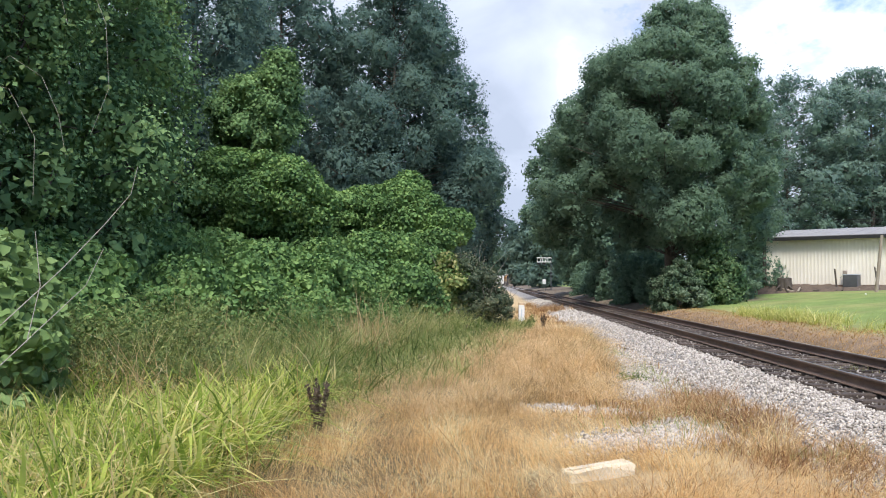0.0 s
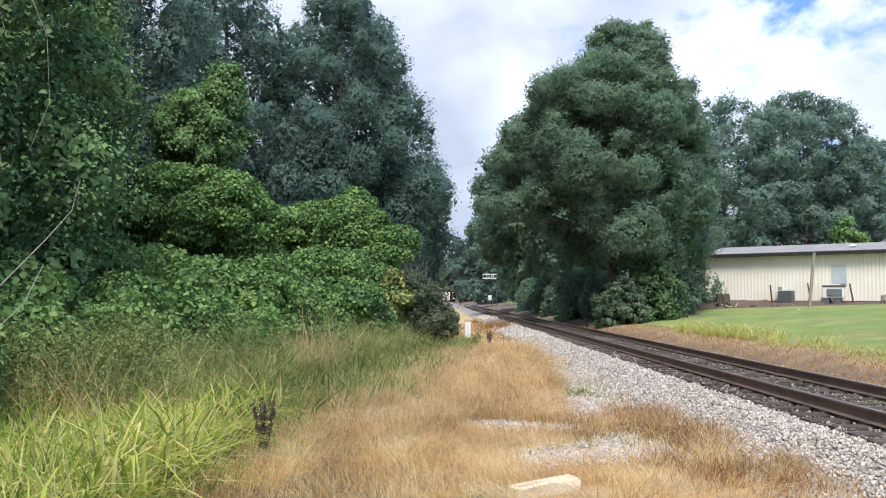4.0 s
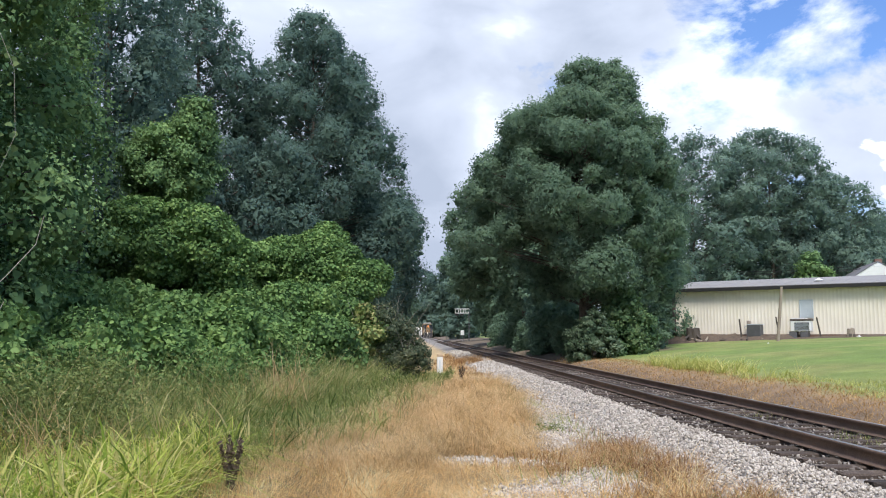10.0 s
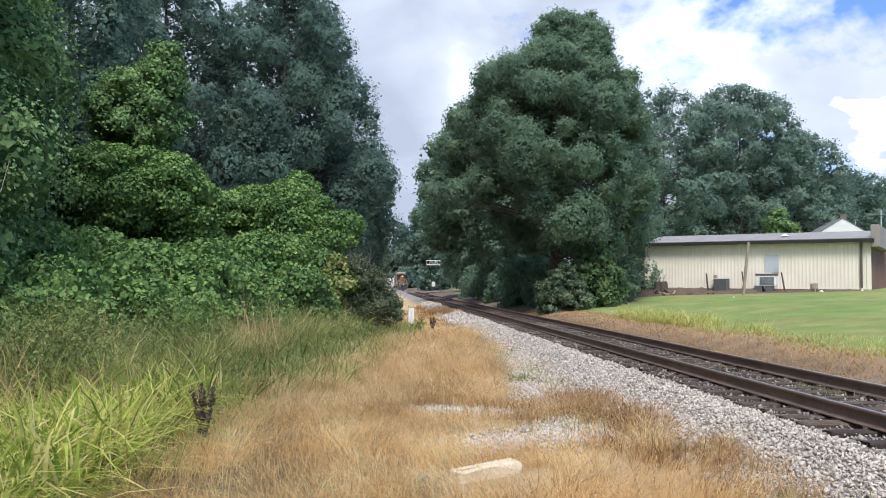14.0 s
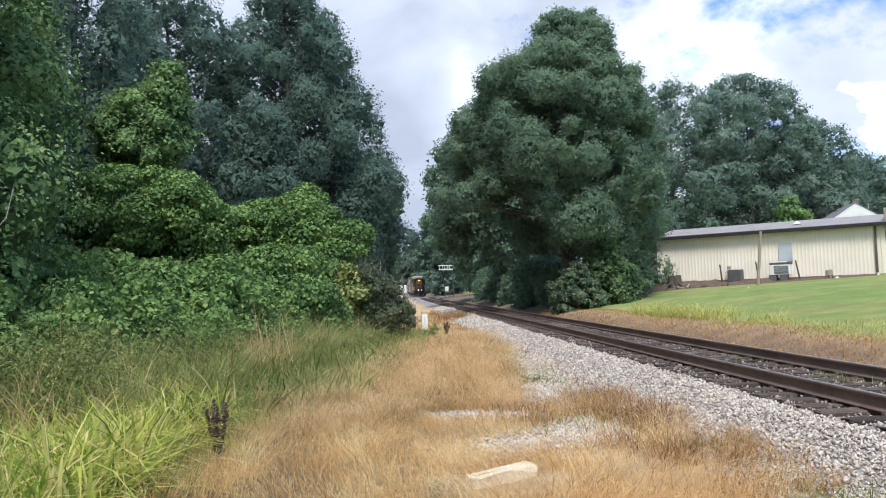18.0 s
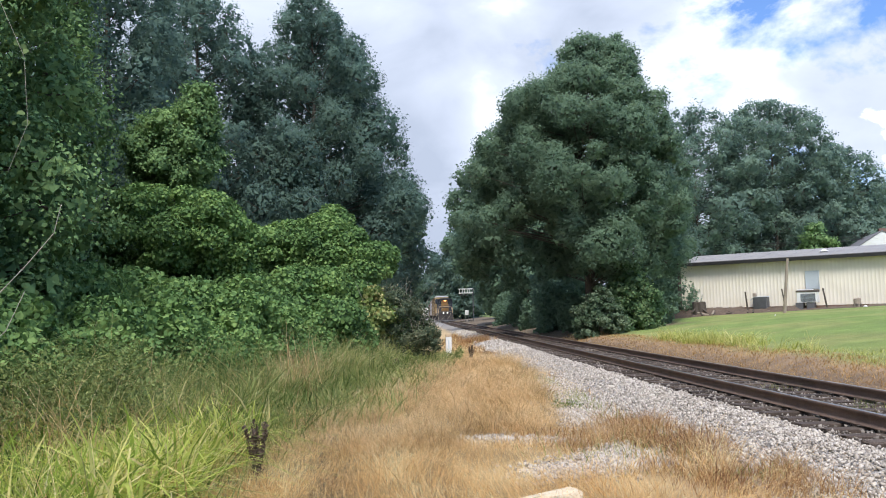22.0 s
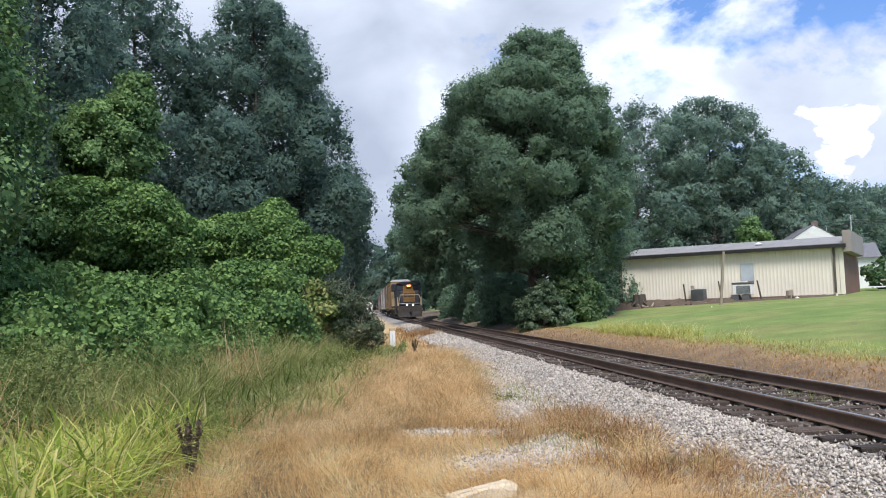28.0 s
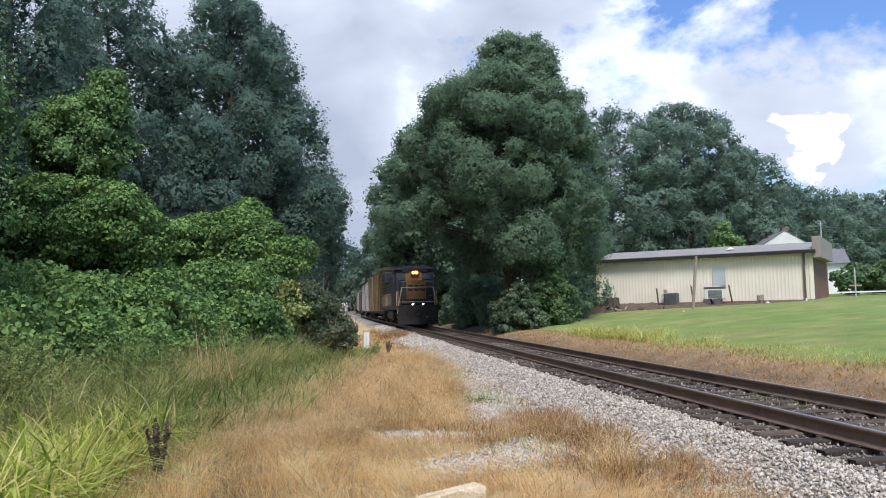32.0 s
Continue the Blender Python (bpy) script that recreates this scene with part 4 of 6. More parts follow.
def gable_house(name, label, at, turn, w, d, wall, ridge, chimney):
    root = thing(name, label, "house", at, turn)
    bm = boxed(-w / 2, w / 2, 0, d, -1, wall)
    a = [bm.verts.new(p) for p in ((-w / 2, 0, wall), (w / 2, 0, wall), (0, 0, ridge))]
    bm.faces.new(a)
    part("wall", bm, WHITE, root, "white clapboard wall")
    for k in range(int(ridge / 0.22)):
        z = 0.1 + k * 0.22
        half = w / 2 if z + 0.2 < wall else w / 2 * (ridge - z - 0.2) / (ridge - wall)
        if half > 0.15:
            part("board", boxed(-half, half, -0.025, -0.002, z, z + 0.2), WHITE, root)
    for s in (-1, 1):
        bm = bmesh.new()
        e = Vector((s * (w / 2 + 0.35), 0, wall - (ridge - wall) * 0.7 / w))
        q = [(e.x, -0.06, e.z), (e.x, d + 0.3, e.z), (0, d + 0.3, ridge + 0.02), (0, -0.06, ridge + 0.02)]
        lo = [bm.verts.new(p) for p in q]
        hi = [bm.verts.new((x, y, z + 0.07)) for x, y, z in q]
        bm.faces.new(lo), bm.faces.new(hi)
        for i in range(4):
            bm.faces.new((lo[i], lo[(i + 1) % 4], hi[(i + 1) % 4], hi[i]))
        bmesh.ops.recalc_face_normals(bm, faces=bm.faces)
        part("roof", bm, SHINGLE, root, "grey shingle roof slope")
    if chimney:
        part("chimney", boxed(0.1, 0.7, 1.5, 2.1, ridge - 0.5, ridge + 0.4), BROWN_STEEL, root, "brown chimney")
        part("dish_pole", rod(bmesh.new(), (1.2, 0.4, ridge - 1.6), (1.2, 0.4, ridge - 0.2), 0.03, sides=6), GALVANIZED, root)
    return root


gable_house("gable_house", "white clapboard house with a grey gable roof", (37.6, 76, 2.0), -14, 7.0, 10, 4.0, 6.25, True)
porch = gable_house("porch_house", "small white house with a grey roof and porch", (46.8, 82, 2.0), 70, 5.6, 8, 3.3, 4.7, False)
for k in range(5):
    part("porch_post", boxed(-2.6 + k * 1.3, -2.45 + k * 1.3, -1.6, -1.45, -0.5, 2.7), WHITE, porch)
for k in range(14):
    part("porch_rail", boxed(-2.5 + k * 0.38, -2.44 + k * 0.38, -1.56, -1.5, 0.1, 0.9), WHITE, porch)
part("porch_roof", boxed(-3.0, 3.0, -1.9, 0.0, 2.7, 2.9), SHINGLE, porch)
drive = new("driveway", mesh_of("driveway", [(32.5, 58, 2.0), (75, 44, 2.2), (76.5, 48, 2.25), (33.5, 62.5, 2.12)], [(0, 1, 2, 3)], mottled("pale_concrete", [(0.3, (0.5, 0.48, 0.45)), (0.7, (0.62, 0.6, 0.57))], 1, 20, 0.9)))
tagged(drive, "pale concrete driveway beyond the lawn", "driveway", kind="structure")
mound("hedge", "dark green clipped hedge beside the drive", [(38.4 + k * 2.2, 66 - k * 1.2, 3.1, 1.6, 1.3, 1.4 + 0.25 * math.sin(k * 2.4)) for k in range(9)], SHRUB, 0.25, 30, 41, "hedge", broad=False)


def utility_pole(at, h, turn):
    root = thing("utility_pole", "grey wooden utility pole with a crossarm", "utility pole", at, turn)
    part("pole", rod(bmesh.new(), (0, 0, -1), (0, 0, h), 0.08, 0.06, 8), GALVANIZED, root)
    part("crossarm", boxed(-0.35, 0.35, -0.03, 0.03, h - 0.26, h - 0.2), OLD_WOOD, root)
    for x in (-0.4, 0.4):
        part("insulator", rod(bmesh.new(), (x, 0, h - 0.2), (x, 0, h - 0.05), 0.05, sides=6), DARK_GREY, root)
    return root


utility_pole((43.4, 80, 1.9), 7.6, 20)
wires = thing("power_line", "thin dark power wires slung between poles", "power line", (0, 0, 0))
for k, (dx, z) in enumerate(((0, 8.9), (0.6, 8.6), (1.2, 8.75), (0.3, 7.3))):
    a, b = Vector((42.8 + dx, 80, z)), Vector((18 + dx, 84, z - 0.3))
    rows, prev = [], a
    for i in range(1, 13):
        f = i / 12
        p = a.lerp(b, f) - Vector((0, 0, 4 * f * (1 - f) * 0.9))
        rows.append((*prev, *p, 0.02, 0.02))
        prev = p
    a2 = Vector((85, 73, z))
    rows.append((*a, *a2, 0.02, 0.02))
    v, f = rods(rows, 4)
    part("wire", mesh_of("wire", v, f, BLACK_IRON), None, wires)
sign = thing("sign_post", "thin grey post with a small sign beside the drive", "sign", (31.2, 53.5, 1.7))
part("post", rod(bmesh.new(), (0, 0, -0.3), (0, 0, 2.0), 0.05, sides=8), GALVANIZED, sign)
part("plate", boxed(-0.45, 0.45, -0.03, 0.03, 0.72, 0.82), OLD_WOOD, sign)

# ---- trees on the far side of the track ----
def round_shape(profile, h=1.0, r=1.0):
    """Rows for a crown that is alike on both sides, from rows of height and radius."""
    return [(a * h, -b * r, b * r) for a, b in profile]


tree("oak_tree", "large dark green oak tree with a full rounded crown", (7.0, 50.5, 0.6),
     [(3.4, -5.4, 5.2), (4.4, -7.6, 6.8), (6.0, -8.3, 7.2), (9.0, -7.9, 6.8), (11.0, -7.3, 6.4), (12.8, -6.3, 5.9), (14.0, -5.2, 5.4), (15.2, -4.0, 4.6), (16.6, -2.4, 3.4), (18.4, -0.4, 2.6)],
     400, OAK, 0.082, 215000, (0.55, 1.4), 11, 0.4, tuft=0.33, tall=0.95)
tree("oak_tree", "dark green oak tree hanging over the railway", (5.0, 76, 0.6),
     [(1.0, -5.5, 5), (4, -7.2, 6), (8, -8.2, 7), (11, -8.4, 7.2), (13, -6.4, 7), (16, -5.4, 5.6), (18, -3, 4), (20, -1, 2)], 150, OAK, 0.2, 52000, (1.0, 2.0), 12, tuft=0.55)
tree("oak_tree", "dark green oak tree in the row by the railway", (2.6, 104, 0.6),
     round_shape([(1.0, 5.5), (5, 7.0), (9, 7.2), (13, 6.0), (16, 4.0), (18, 1.4)]), 110, OAK, 0.28, 24000, (1.1, 2.0), 13, tuft=0.6)
tree("oak_tree", "dark green oak tree in the row by the railway", (7.2, 143, 0.6),
     round_shape([(1.0, 5.5), (5, 7.0), (9, 7.0), (13, 6.0), (17, 3.5), (19, 1.4)]), 80, OAK, 0.4, 14000, (1.3, 2.2), 16, tuft=0.7)
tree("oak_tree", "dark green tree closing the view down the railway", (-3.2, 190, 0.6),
     round_shape([(0.5, 6), (5, 8.0), (10, 8.0), (15, 7.0), (19, 4.0), (21, 1.5)]), 80, HAZED_LEAF, 0.5, 12000, (1.5, 2.6), 17, tuft=0.9)
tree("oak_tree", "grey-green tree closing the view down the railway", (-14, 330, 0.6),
     round_shape([(0.5, 10), (5, 11), (10, 11), (15, 9), (19, 6), (22, 2)]), 70, HAZED_LEAF, 0.8, 10000, (2.0, 3.6), 18, tuft=1.2)
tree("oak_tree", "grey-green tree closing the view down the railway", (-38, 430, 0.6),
     round_shape([(0.5, 12), (5, 14), (10, 14), (16, 12), (22, 8), (26, 2)]), 80, HAZED_LEAF, 1.0, 10000, (2.4, 4), 19, tuft=1.3)
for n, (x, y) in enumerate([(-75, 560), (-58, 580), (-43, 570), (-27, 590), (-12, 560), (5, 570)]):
    tree("broad_tree", "hazy distant tree at the end of the line", (x, y, 0.6), round_shape([(0.5, 9), (6, 11), (12, 11), (18, 8), (24, 2)]), 45, HAZED_LEAF, 1.3, 5000, (2.4, 4), 120 + n, tuft=1.6)
BROAD = [(1.0, 6.0), (5, 8.2), (10, 9.0), (14, 8.6), (17.5, 7.4), (20.5, 5.2), (22.5, 2.0)]
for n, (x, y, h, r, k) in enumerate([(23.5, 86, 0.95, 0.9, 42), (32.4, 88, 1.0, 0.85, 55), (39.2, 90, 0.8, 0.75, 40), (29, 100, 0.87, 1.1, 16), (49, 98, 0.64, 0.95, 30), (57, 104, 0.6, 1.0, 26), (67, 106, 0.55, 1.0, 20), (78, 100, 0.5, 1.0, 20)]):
    tree("broad_tree", "tall broad grey-green tree behind the building", (x, y, 1.6), round_shape(BROAD, h, r), 190 if k > 35 else 90, HAZED_LEAF, 0.14 if k > 35 else 0.2, k * 850, (0.8, 1.7), 250 + n, tuft=0.45, tall=0.95)
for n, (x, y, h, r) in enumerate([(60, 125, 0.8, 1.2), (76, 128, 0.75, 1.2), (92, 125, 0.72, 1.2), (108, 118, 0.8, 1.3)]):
    tree("broad_tree", "hazy distant tree beyond the houses", (x, y, 1.6), round_shape(BROAD, h, r), 70, HAZED_LEAF, 0.42, 14000, (1.4, 2.6), 60 + n, tuft=0.8)
tree("young_tree", "olive green young tree behind the roof", (30.7, 74, 1.6), round_shape([(1, 1.6), (3.5, 2.2), (5.6, 1.8), (7.4, 0.5)]), 40, VINE_DARK, 0.17, 9000, (0.5, 0.9), 70, tuft=0.35)
tree("shrub", "grey-green spreading shrub beside the railway", (6.5, 44.5, 0.15), [(0.1, -1.3, 1.5), (0.8, -1.5, 1.7), (1.5, -1.2, 1.3), (2.2, -0.6, 0.8), (2.8, -0.1, 0.5)], 60, PALE_SHRUB, 0.1, 9000, (0.22, 0.5), 35, 0.05, tuft=0.22, category="shrub", draped=True, wild=0.8)
tree("shrub", "dark green leafy shrub below the oak", (8.6, 46.3, 0.2), [(0.1, -1.6, 1.8), (1.2, -1.9, 2.0), (2.4, -1.6, 1.7), (3.4, -1.1, 1.0), (4.3, -0.6, 0.2)], 80, SHRUB, 0.12, 11000, (0.3, 0.65), 36, 0.06, tuft=0.27, category="shrub", draped=True, wild=0.8)
# added leafy backing: blocks the bright horizon so the oak's hollow stays dark
for n, x in enumerate((3.4, 6.0, 8.6, 11.4, 13.8)):
    mound("shrub", "leafy backing added to keep the hollow under the oak dark", [(x, 57.5 + n % 2, 1.5, 1.8, 1.2, 1.8), (x + 1.0, 58.5, 2.6, 1.5, 1.2, 1.6)], OAK, 0.22, 32, 90 + n, broad=False, wild=0.9, shell=0.4, core=0.12, bump=(0.25, 0.6))
mound("shrub", "dark leafy undergrowth below the oak", [(6.2, 52.5, 1.4, 1.3, 1.6, 1.5), (10.6, 49.5, 1.8, 1.3, 1.4, 1.7)], OAK, 0.14, 110, 37, broad=False, wild=0.8, shell=0.25, core=0.6)
for n, (x, y) in enumerate([(5.6, 60), (5.0, 70), (4.2, 82), (3.2, 95)]):
    mound("shrub", "dark leafy undergrowth on the railway bank", [(x, y, 1.3, 1.2, 2.5, 1.5), (x + 1.6, y + 3, 2.4, 1.8, 2.6, 2.0)], OAK, 0.19, 60, 80 + n, broad=False, wild=0.9, shell=0.4, core=0.12, bump=(0.25, 0.6))

# ---- trees and vines on the near side ----
CEDAR_SHAPE = [(0.8, -5.0, 5.2), (4.5, -6.0, 6.7), (7.5, -6.0, 6.6), (10, -5.6, 5.8), (12.5, -5.0, 4.5), (14.2, -4.4, 4.4), (16.6, -3.2, 3.2), (18.4, -2.2, 1.7), (20.0, -0.9, 0.3)]
tree("cedar_tree", "tall dark blue-green feathery cedar tree", (-9.0, 45, 0.2), CEDAR_SHAPE, 260, CEDAR, 0.08, 150000, (0.6, 1.5), 21, wild=0.7, aspect=0.7, tall=1.15, tuft=0.31, hang=0.2)
tree("cedar_tree", "tall dark blue-green feathery cedar tree", (-14.9, 42, 0.2), [(h * 1.03, a * 0.85, b * 0.95) for h, a, b in CEDAR_SHAPE], 200, CEDAR, 0.085, 85000, (0.6, 1.5), 22, wild=0.7, aspect=0.7, tall=1.2, tuft=0.31, hang=0.3)
tree("cedar_tree", "tall dark feathery tree at the edge of the wood", (-15.2, 33, 0.2), [(h * 1.05, a * 0.75, b * 0.6) for h, a, b in CEDAR_SHAPE], 130, CEDAR, 0.08, 60000, (0.6, 1.5), 23, wild=0.7, aspect=0.6, tall=1.2, tuft=0.31, hang=0.4)
tree("broad_tree", "dark tree hung with climbing vines", (-14.5, 22, 0.2), round_shape([(0.3, 4.0), (4, 4.4), (9, 4.3), (13, 3.7), (17, 1.6)]), 150, VINE_DARK, 0.1, 45000, (0.6, 1.4), 24, tuft=0.38, draped=True, wild=0.7, tall=1.1)
tree("broad_tree", "dark tree hung with climbing vines", (-11.2, 14.6, 0.2), round_shape([(0.1, 3.6), (4, 3.8), (9, 3.7), (13, 3.1), (16, 1.4)]), 170, VINE_DARK, 0.088, 72000, (0.5, 1.2), 25, tuft=0.34, draped=True, wild=0.7, tall=1.3)
tree("broad_tree", "dark tree hung with climbing vines", (-10.2, 8.0, 0.2), round_shape([(0.1, 3.1), (4, 3.3), (9, 3.2), (13, 2.6), (15, 1.3)]), 130, VINE_DARK, 0.09, 45000, (0.5, 1.1), 26, tuft=0.34, draped=True, wild=0.7, tall=1.3)
tree("young_tree", "mid-green vine-covered young tree before the dark cedars", (-10.0, 26.5, 0.2), [(5.7, -1.2, 0.7), (6.5, -1.9, 1.5), (7.3, -1.9, 1.6), (8.0, -1.2, 1.5), (8.5, -0.2, 1.4), (9.4, 0.5, 1.0)], 70, VINE_DARK, 0.1, 17000, (0.3, 0.65), 27, 0.08, tuft=0.26, draped=True)
tree("broad_tree", "green leafy tree beside the cedar", (-8.2, 62, 0.2), [(0.5, -3.5, 2.6), (4, -4, 3.2), (6, -4, 4.2), (8.5, -4, 5.6), (10.5, -3.4, 4.8), (12.3, -1.6, 2.4)], 90, OAK, 0.17, 26000, (0.7, 1.4), 31, tuft=0.45)
tree("broad_tree", "dark tree on the near side far down the railway", (-11.6, 84, 0.2), round_shape([(0.5, 4.5), (4, 5.6), (8, 5.6), (12, 4.2), (14, 1.5)]), 90, OAK, 0.26, 22000, (1.0, 1.9), 28, tuft=0.55)
tree("broad_tree", "dark tree on the near side far down the railway", (-16.8, 130, 0.2), round_shape([(0.5, 5.5), (5, 7), (9, 7), (13, 5.5), (17, 1.5)]), 80, OAK, 0.4, 14000, (1.3, 2.3), 29, tuft=0.7)
tree("broad_tree", "dark tree on the near side far down the railway", (-25.5, 210, 0.2), round_shape([(0.5, 8), (6, 10), (11, 10), (16, 7), (20, 2)]), 70, HAZED_LEAF, 0.6, 10000, (1.8, 3.2), 30, tuft=1.0)

mound("vine_mound", "bright green mound of broad-leaved climbing vines", [(-6.4, 30.4, 3.95, 2.1, 1.6, 1.25), (-4.7, 30.0, 3.5, 1.25, 1.3, 1.25), (-8.0, 30.4, 3.9, 1.0, 1.2, 1.1), (-6.0, 31.2, 5.15, 1.05, 0.9, 0.7), (-6.2, 31.6, 1.7, 2.4, 1.0, 1.8)],
      VINE, 0.12, 260, 31, wild=0.8, shell=0.2, bumps=13, broad=False, bump=(0.2, 0.46), core=0.6, swell=0.8)
mound("vine_mound", "bright green mound of broad-leaved climbing vines", [(-9.9, 24, 4.15, 1.15, 1.1, 1.4), (-8.7, 24, 4.25, 1.2, 1.1, 1.35), (-7.8, 24, 3.5, 0.95, 1.0, 1.2), (-10.7, 24.2, 3.4, 1.0, 1.1, 1.5), (-9.2, 25, 1.8, 1.8, 0.9, 1.9)],
      VINE, 0.115, 250, 32, wild=0.8, shell=0.22, bumps=13, bump=(0.2, 0.5), broad=False, core=0.58, swell=0.8)
BANK = [(-3.9, 27.6, 1.2, 1.1, 1.1, 1.45), (-5.4, 25.5, 1.4, 1.4, 1.2, 1.65), (-4.6, 24.2, 0.9, 0.9, 0.9, 1.15), (-6.9, 23.5, 1.3, 1.3, 1.2, 1.6), (-6.0, 21.4, 0.8, 1.2, 1.1, 1.2), (-8.2, 20.5, 1.2, 1.3, 1.2, 1.6),
        (-6.8, 18.0, 0.7, 1.2, 1.2, 1.15), (-8.6, 17.0, 1.1, 1.1, 1.2, 1.5), (-7.4, 15.0, 0.75, 1.1, 1.2, 1.1), (-8.4, 13.2, 0.9, 1.2, 1.2, 1.25), (-6.9, 14.2, 0.5, 0.8, 0.9, 0.8), (-7.8, 11.2, 0.7, 1.0, 1.1, 1.0), (-5.7, 16.6, 0.35, 0.6, 0.8, 0.7), (-5.4, 19.6, 0.4, 0.6, 0.8, 0.75)]
r_ = random.Random(61)
for n in range(30):
    f_ = r_.random()
    q_ = r_.uniform(0.28, 0.55)
    BANK.append((-4.3 - 3.6 * f_ + r_.uniform(-0.7, 0.5), 26.5 - 15.5 * f_ + r_.uniform(-0.6, 0.6), r_.uniform(0.9, 2.3) - 0.5 * f_, q_, q_, q_ * r_.uniform(0.8, 1.5)))
FARTHER = sum(1 for q_ in BANK if q_[1] > 19.8)
BANK.sort(key=lambda q_: -q_[1])
mound("vine_bank", "low green bank of broad-leaved climbing vines", BANK[:FARTHER], VINE, 0.12, 190, 33, wild=0.9, bumps=13, bump=(0.22, 0.6), shell=0.24, broad=False, core=0.55, swell=0.74)
mound("vine_bank", "low green bank of broad-leaved climbing vines", BANK[FARTHER:], VINE, 0.105, 150, 39, wild=0.9, bumps=15, bump=(0.2, 0.6), shell=0.24, core=0.55, swell=0.74)
mound("vine_bank", "near bank of large pale green vine leaves", [(-6.0, 7.9, 0.9, 0.9, 0.9, 1.0), (-6.9, 8.9, 1.1, 1.1, 1.1, 1.2)], PALE_VINE, 0.125, 190, 37, wild=0.9, shell=0.25)
mound("yellowing_vine", "yellow-green vines hanging at the bank's end", [(-3.5, 26.6, 1.2, 0.85, 0.8, 1.35), (-4.1, 26.0, 0.9, 0.7, 0.7, 1.0)], YELLOWING, 0.12, 190, 38, wild=0.9, shell=0.25, bump=(0.2, 0.5), broad=False)
mound("dark_shrub", "dark glossy evergreen shrub with bare twigs", [(-2.95, 27.3, 1.3, 1.0, 1.1, 1.3), (-2.2, 27.0, 0.75, 0.8, 0.9, 0.75), (-2.65, 27.2, 0.9, 1.1, 1.1, 0.9), (-1.85, 27.2, 0.8, 0.5, 0.6, 0.45)], DARK_SHRUB, 0.085, 330, 34, stems=46,
      aspect=0.6, broad=False, wild=0.8, shell=0.22, bump=(0.2, 0.4), core=0.6)


for n in range(58):
    r_ = random.Random(300 + n)
    y_ = 9.0 + 13 * r_.random() ** 1.3
    x_ = float(np.interp(y_, [7, 9, 12, 25], [-4.9, -5.3, -5.4, -4.2])) + r_.uniform(-1.5, 0.7)
    w_ = r_.uniform(0.32, 0.75)
    leafy_ = y_ > 13.5 and n % 3 == 0
    mound("weed_clump", "dark green broad-leaved weeds before the vines" if leafy_ else "olive green leafy weeds before the vines",
          [(x_, y_, w_ * 0.8, w_, w_, w_ * 1.1), (x_ + 0.5 * w_, y_, w_ * 1.25, w_ * 0.5, w_ * 0.5, w_ * r_.uniform(0.7, 1.2))], VINE if leafy_ else WEED_LEAF, 0.085 if leafy_ else 0.055, 150 if leafy_ else 150, 400 + n, "weeds",
          wild=1.1, shell=0.45, aspect=0.75 if leafy_ else 0.4, broad=False, bumps=10, core=0.06)


# ---- low growth ----
def spots(n, x0, x1, y0, y1, rng, nearer=1.0):
    """Places on the ground between the bounds, more of them near to y0. The x bounds may change along y."""
    y = y0 + (y1 - y0) * rng.uniform(0, 1, n) ** nearer
    a = x0(y) if callable(x0) else x0
    b = x1(y) if callable(x1) else x1
    x = a + (b - a) * rng.uniform(0, 1, n)
    return np.stack([x, y, ground_z(x, y)], -1)


def left_of_ballast(u):
    return lambda y: TRACK_X + TRACK_SLOPE * y + u / COS


def green_edge(y):
    """Where the green growth gives way to dry grass."""
    return np.interp(y, [0, 6, 8, 9.4, 11, 14, 20, 30, 40], [-2.5, -2.55, -2.8, -2.7, -2.6, -2.2, -1.8, -1.6, -1.6])


def stuff(name, label, category, mesh):
    return tagged(new(name, mesh), label, category, kind="stuff")


GRAVEL_SPOTS = [(0.75, 8.45, 0.5, 0.38), (1.35, 9.0, 0.55, 0.5), (1.7, 9.8, 0.38, 0.55), (-0.05, 10.6, 0.4, 0.35), (0.65, 10.5, 0.5, 0.3), (1.5, 12.6, 0.45, 1.1), (1.5, 15.2, 0.42, 1.4), (1.45, 18.3, 0.35, 1.6)]


def bare(p):
    """How bare of grass the gravelly places and the slab's surroundings are, from 0 to 1."""
    k = np.zeros(len(p))
    for x, y, rx, ry in GRAVEL_SPOTS + [(0.42, 6.75, 0.5, 0.42), (-1.25, 30.8, 0.45, 1.8)]:
        k = np.maximum(k, np.exp(-((((p[:, 0] - x) / rx) ** 2 + ((p[:, 1] - y) / ry) ** 2) ** 1.5)))
    return k


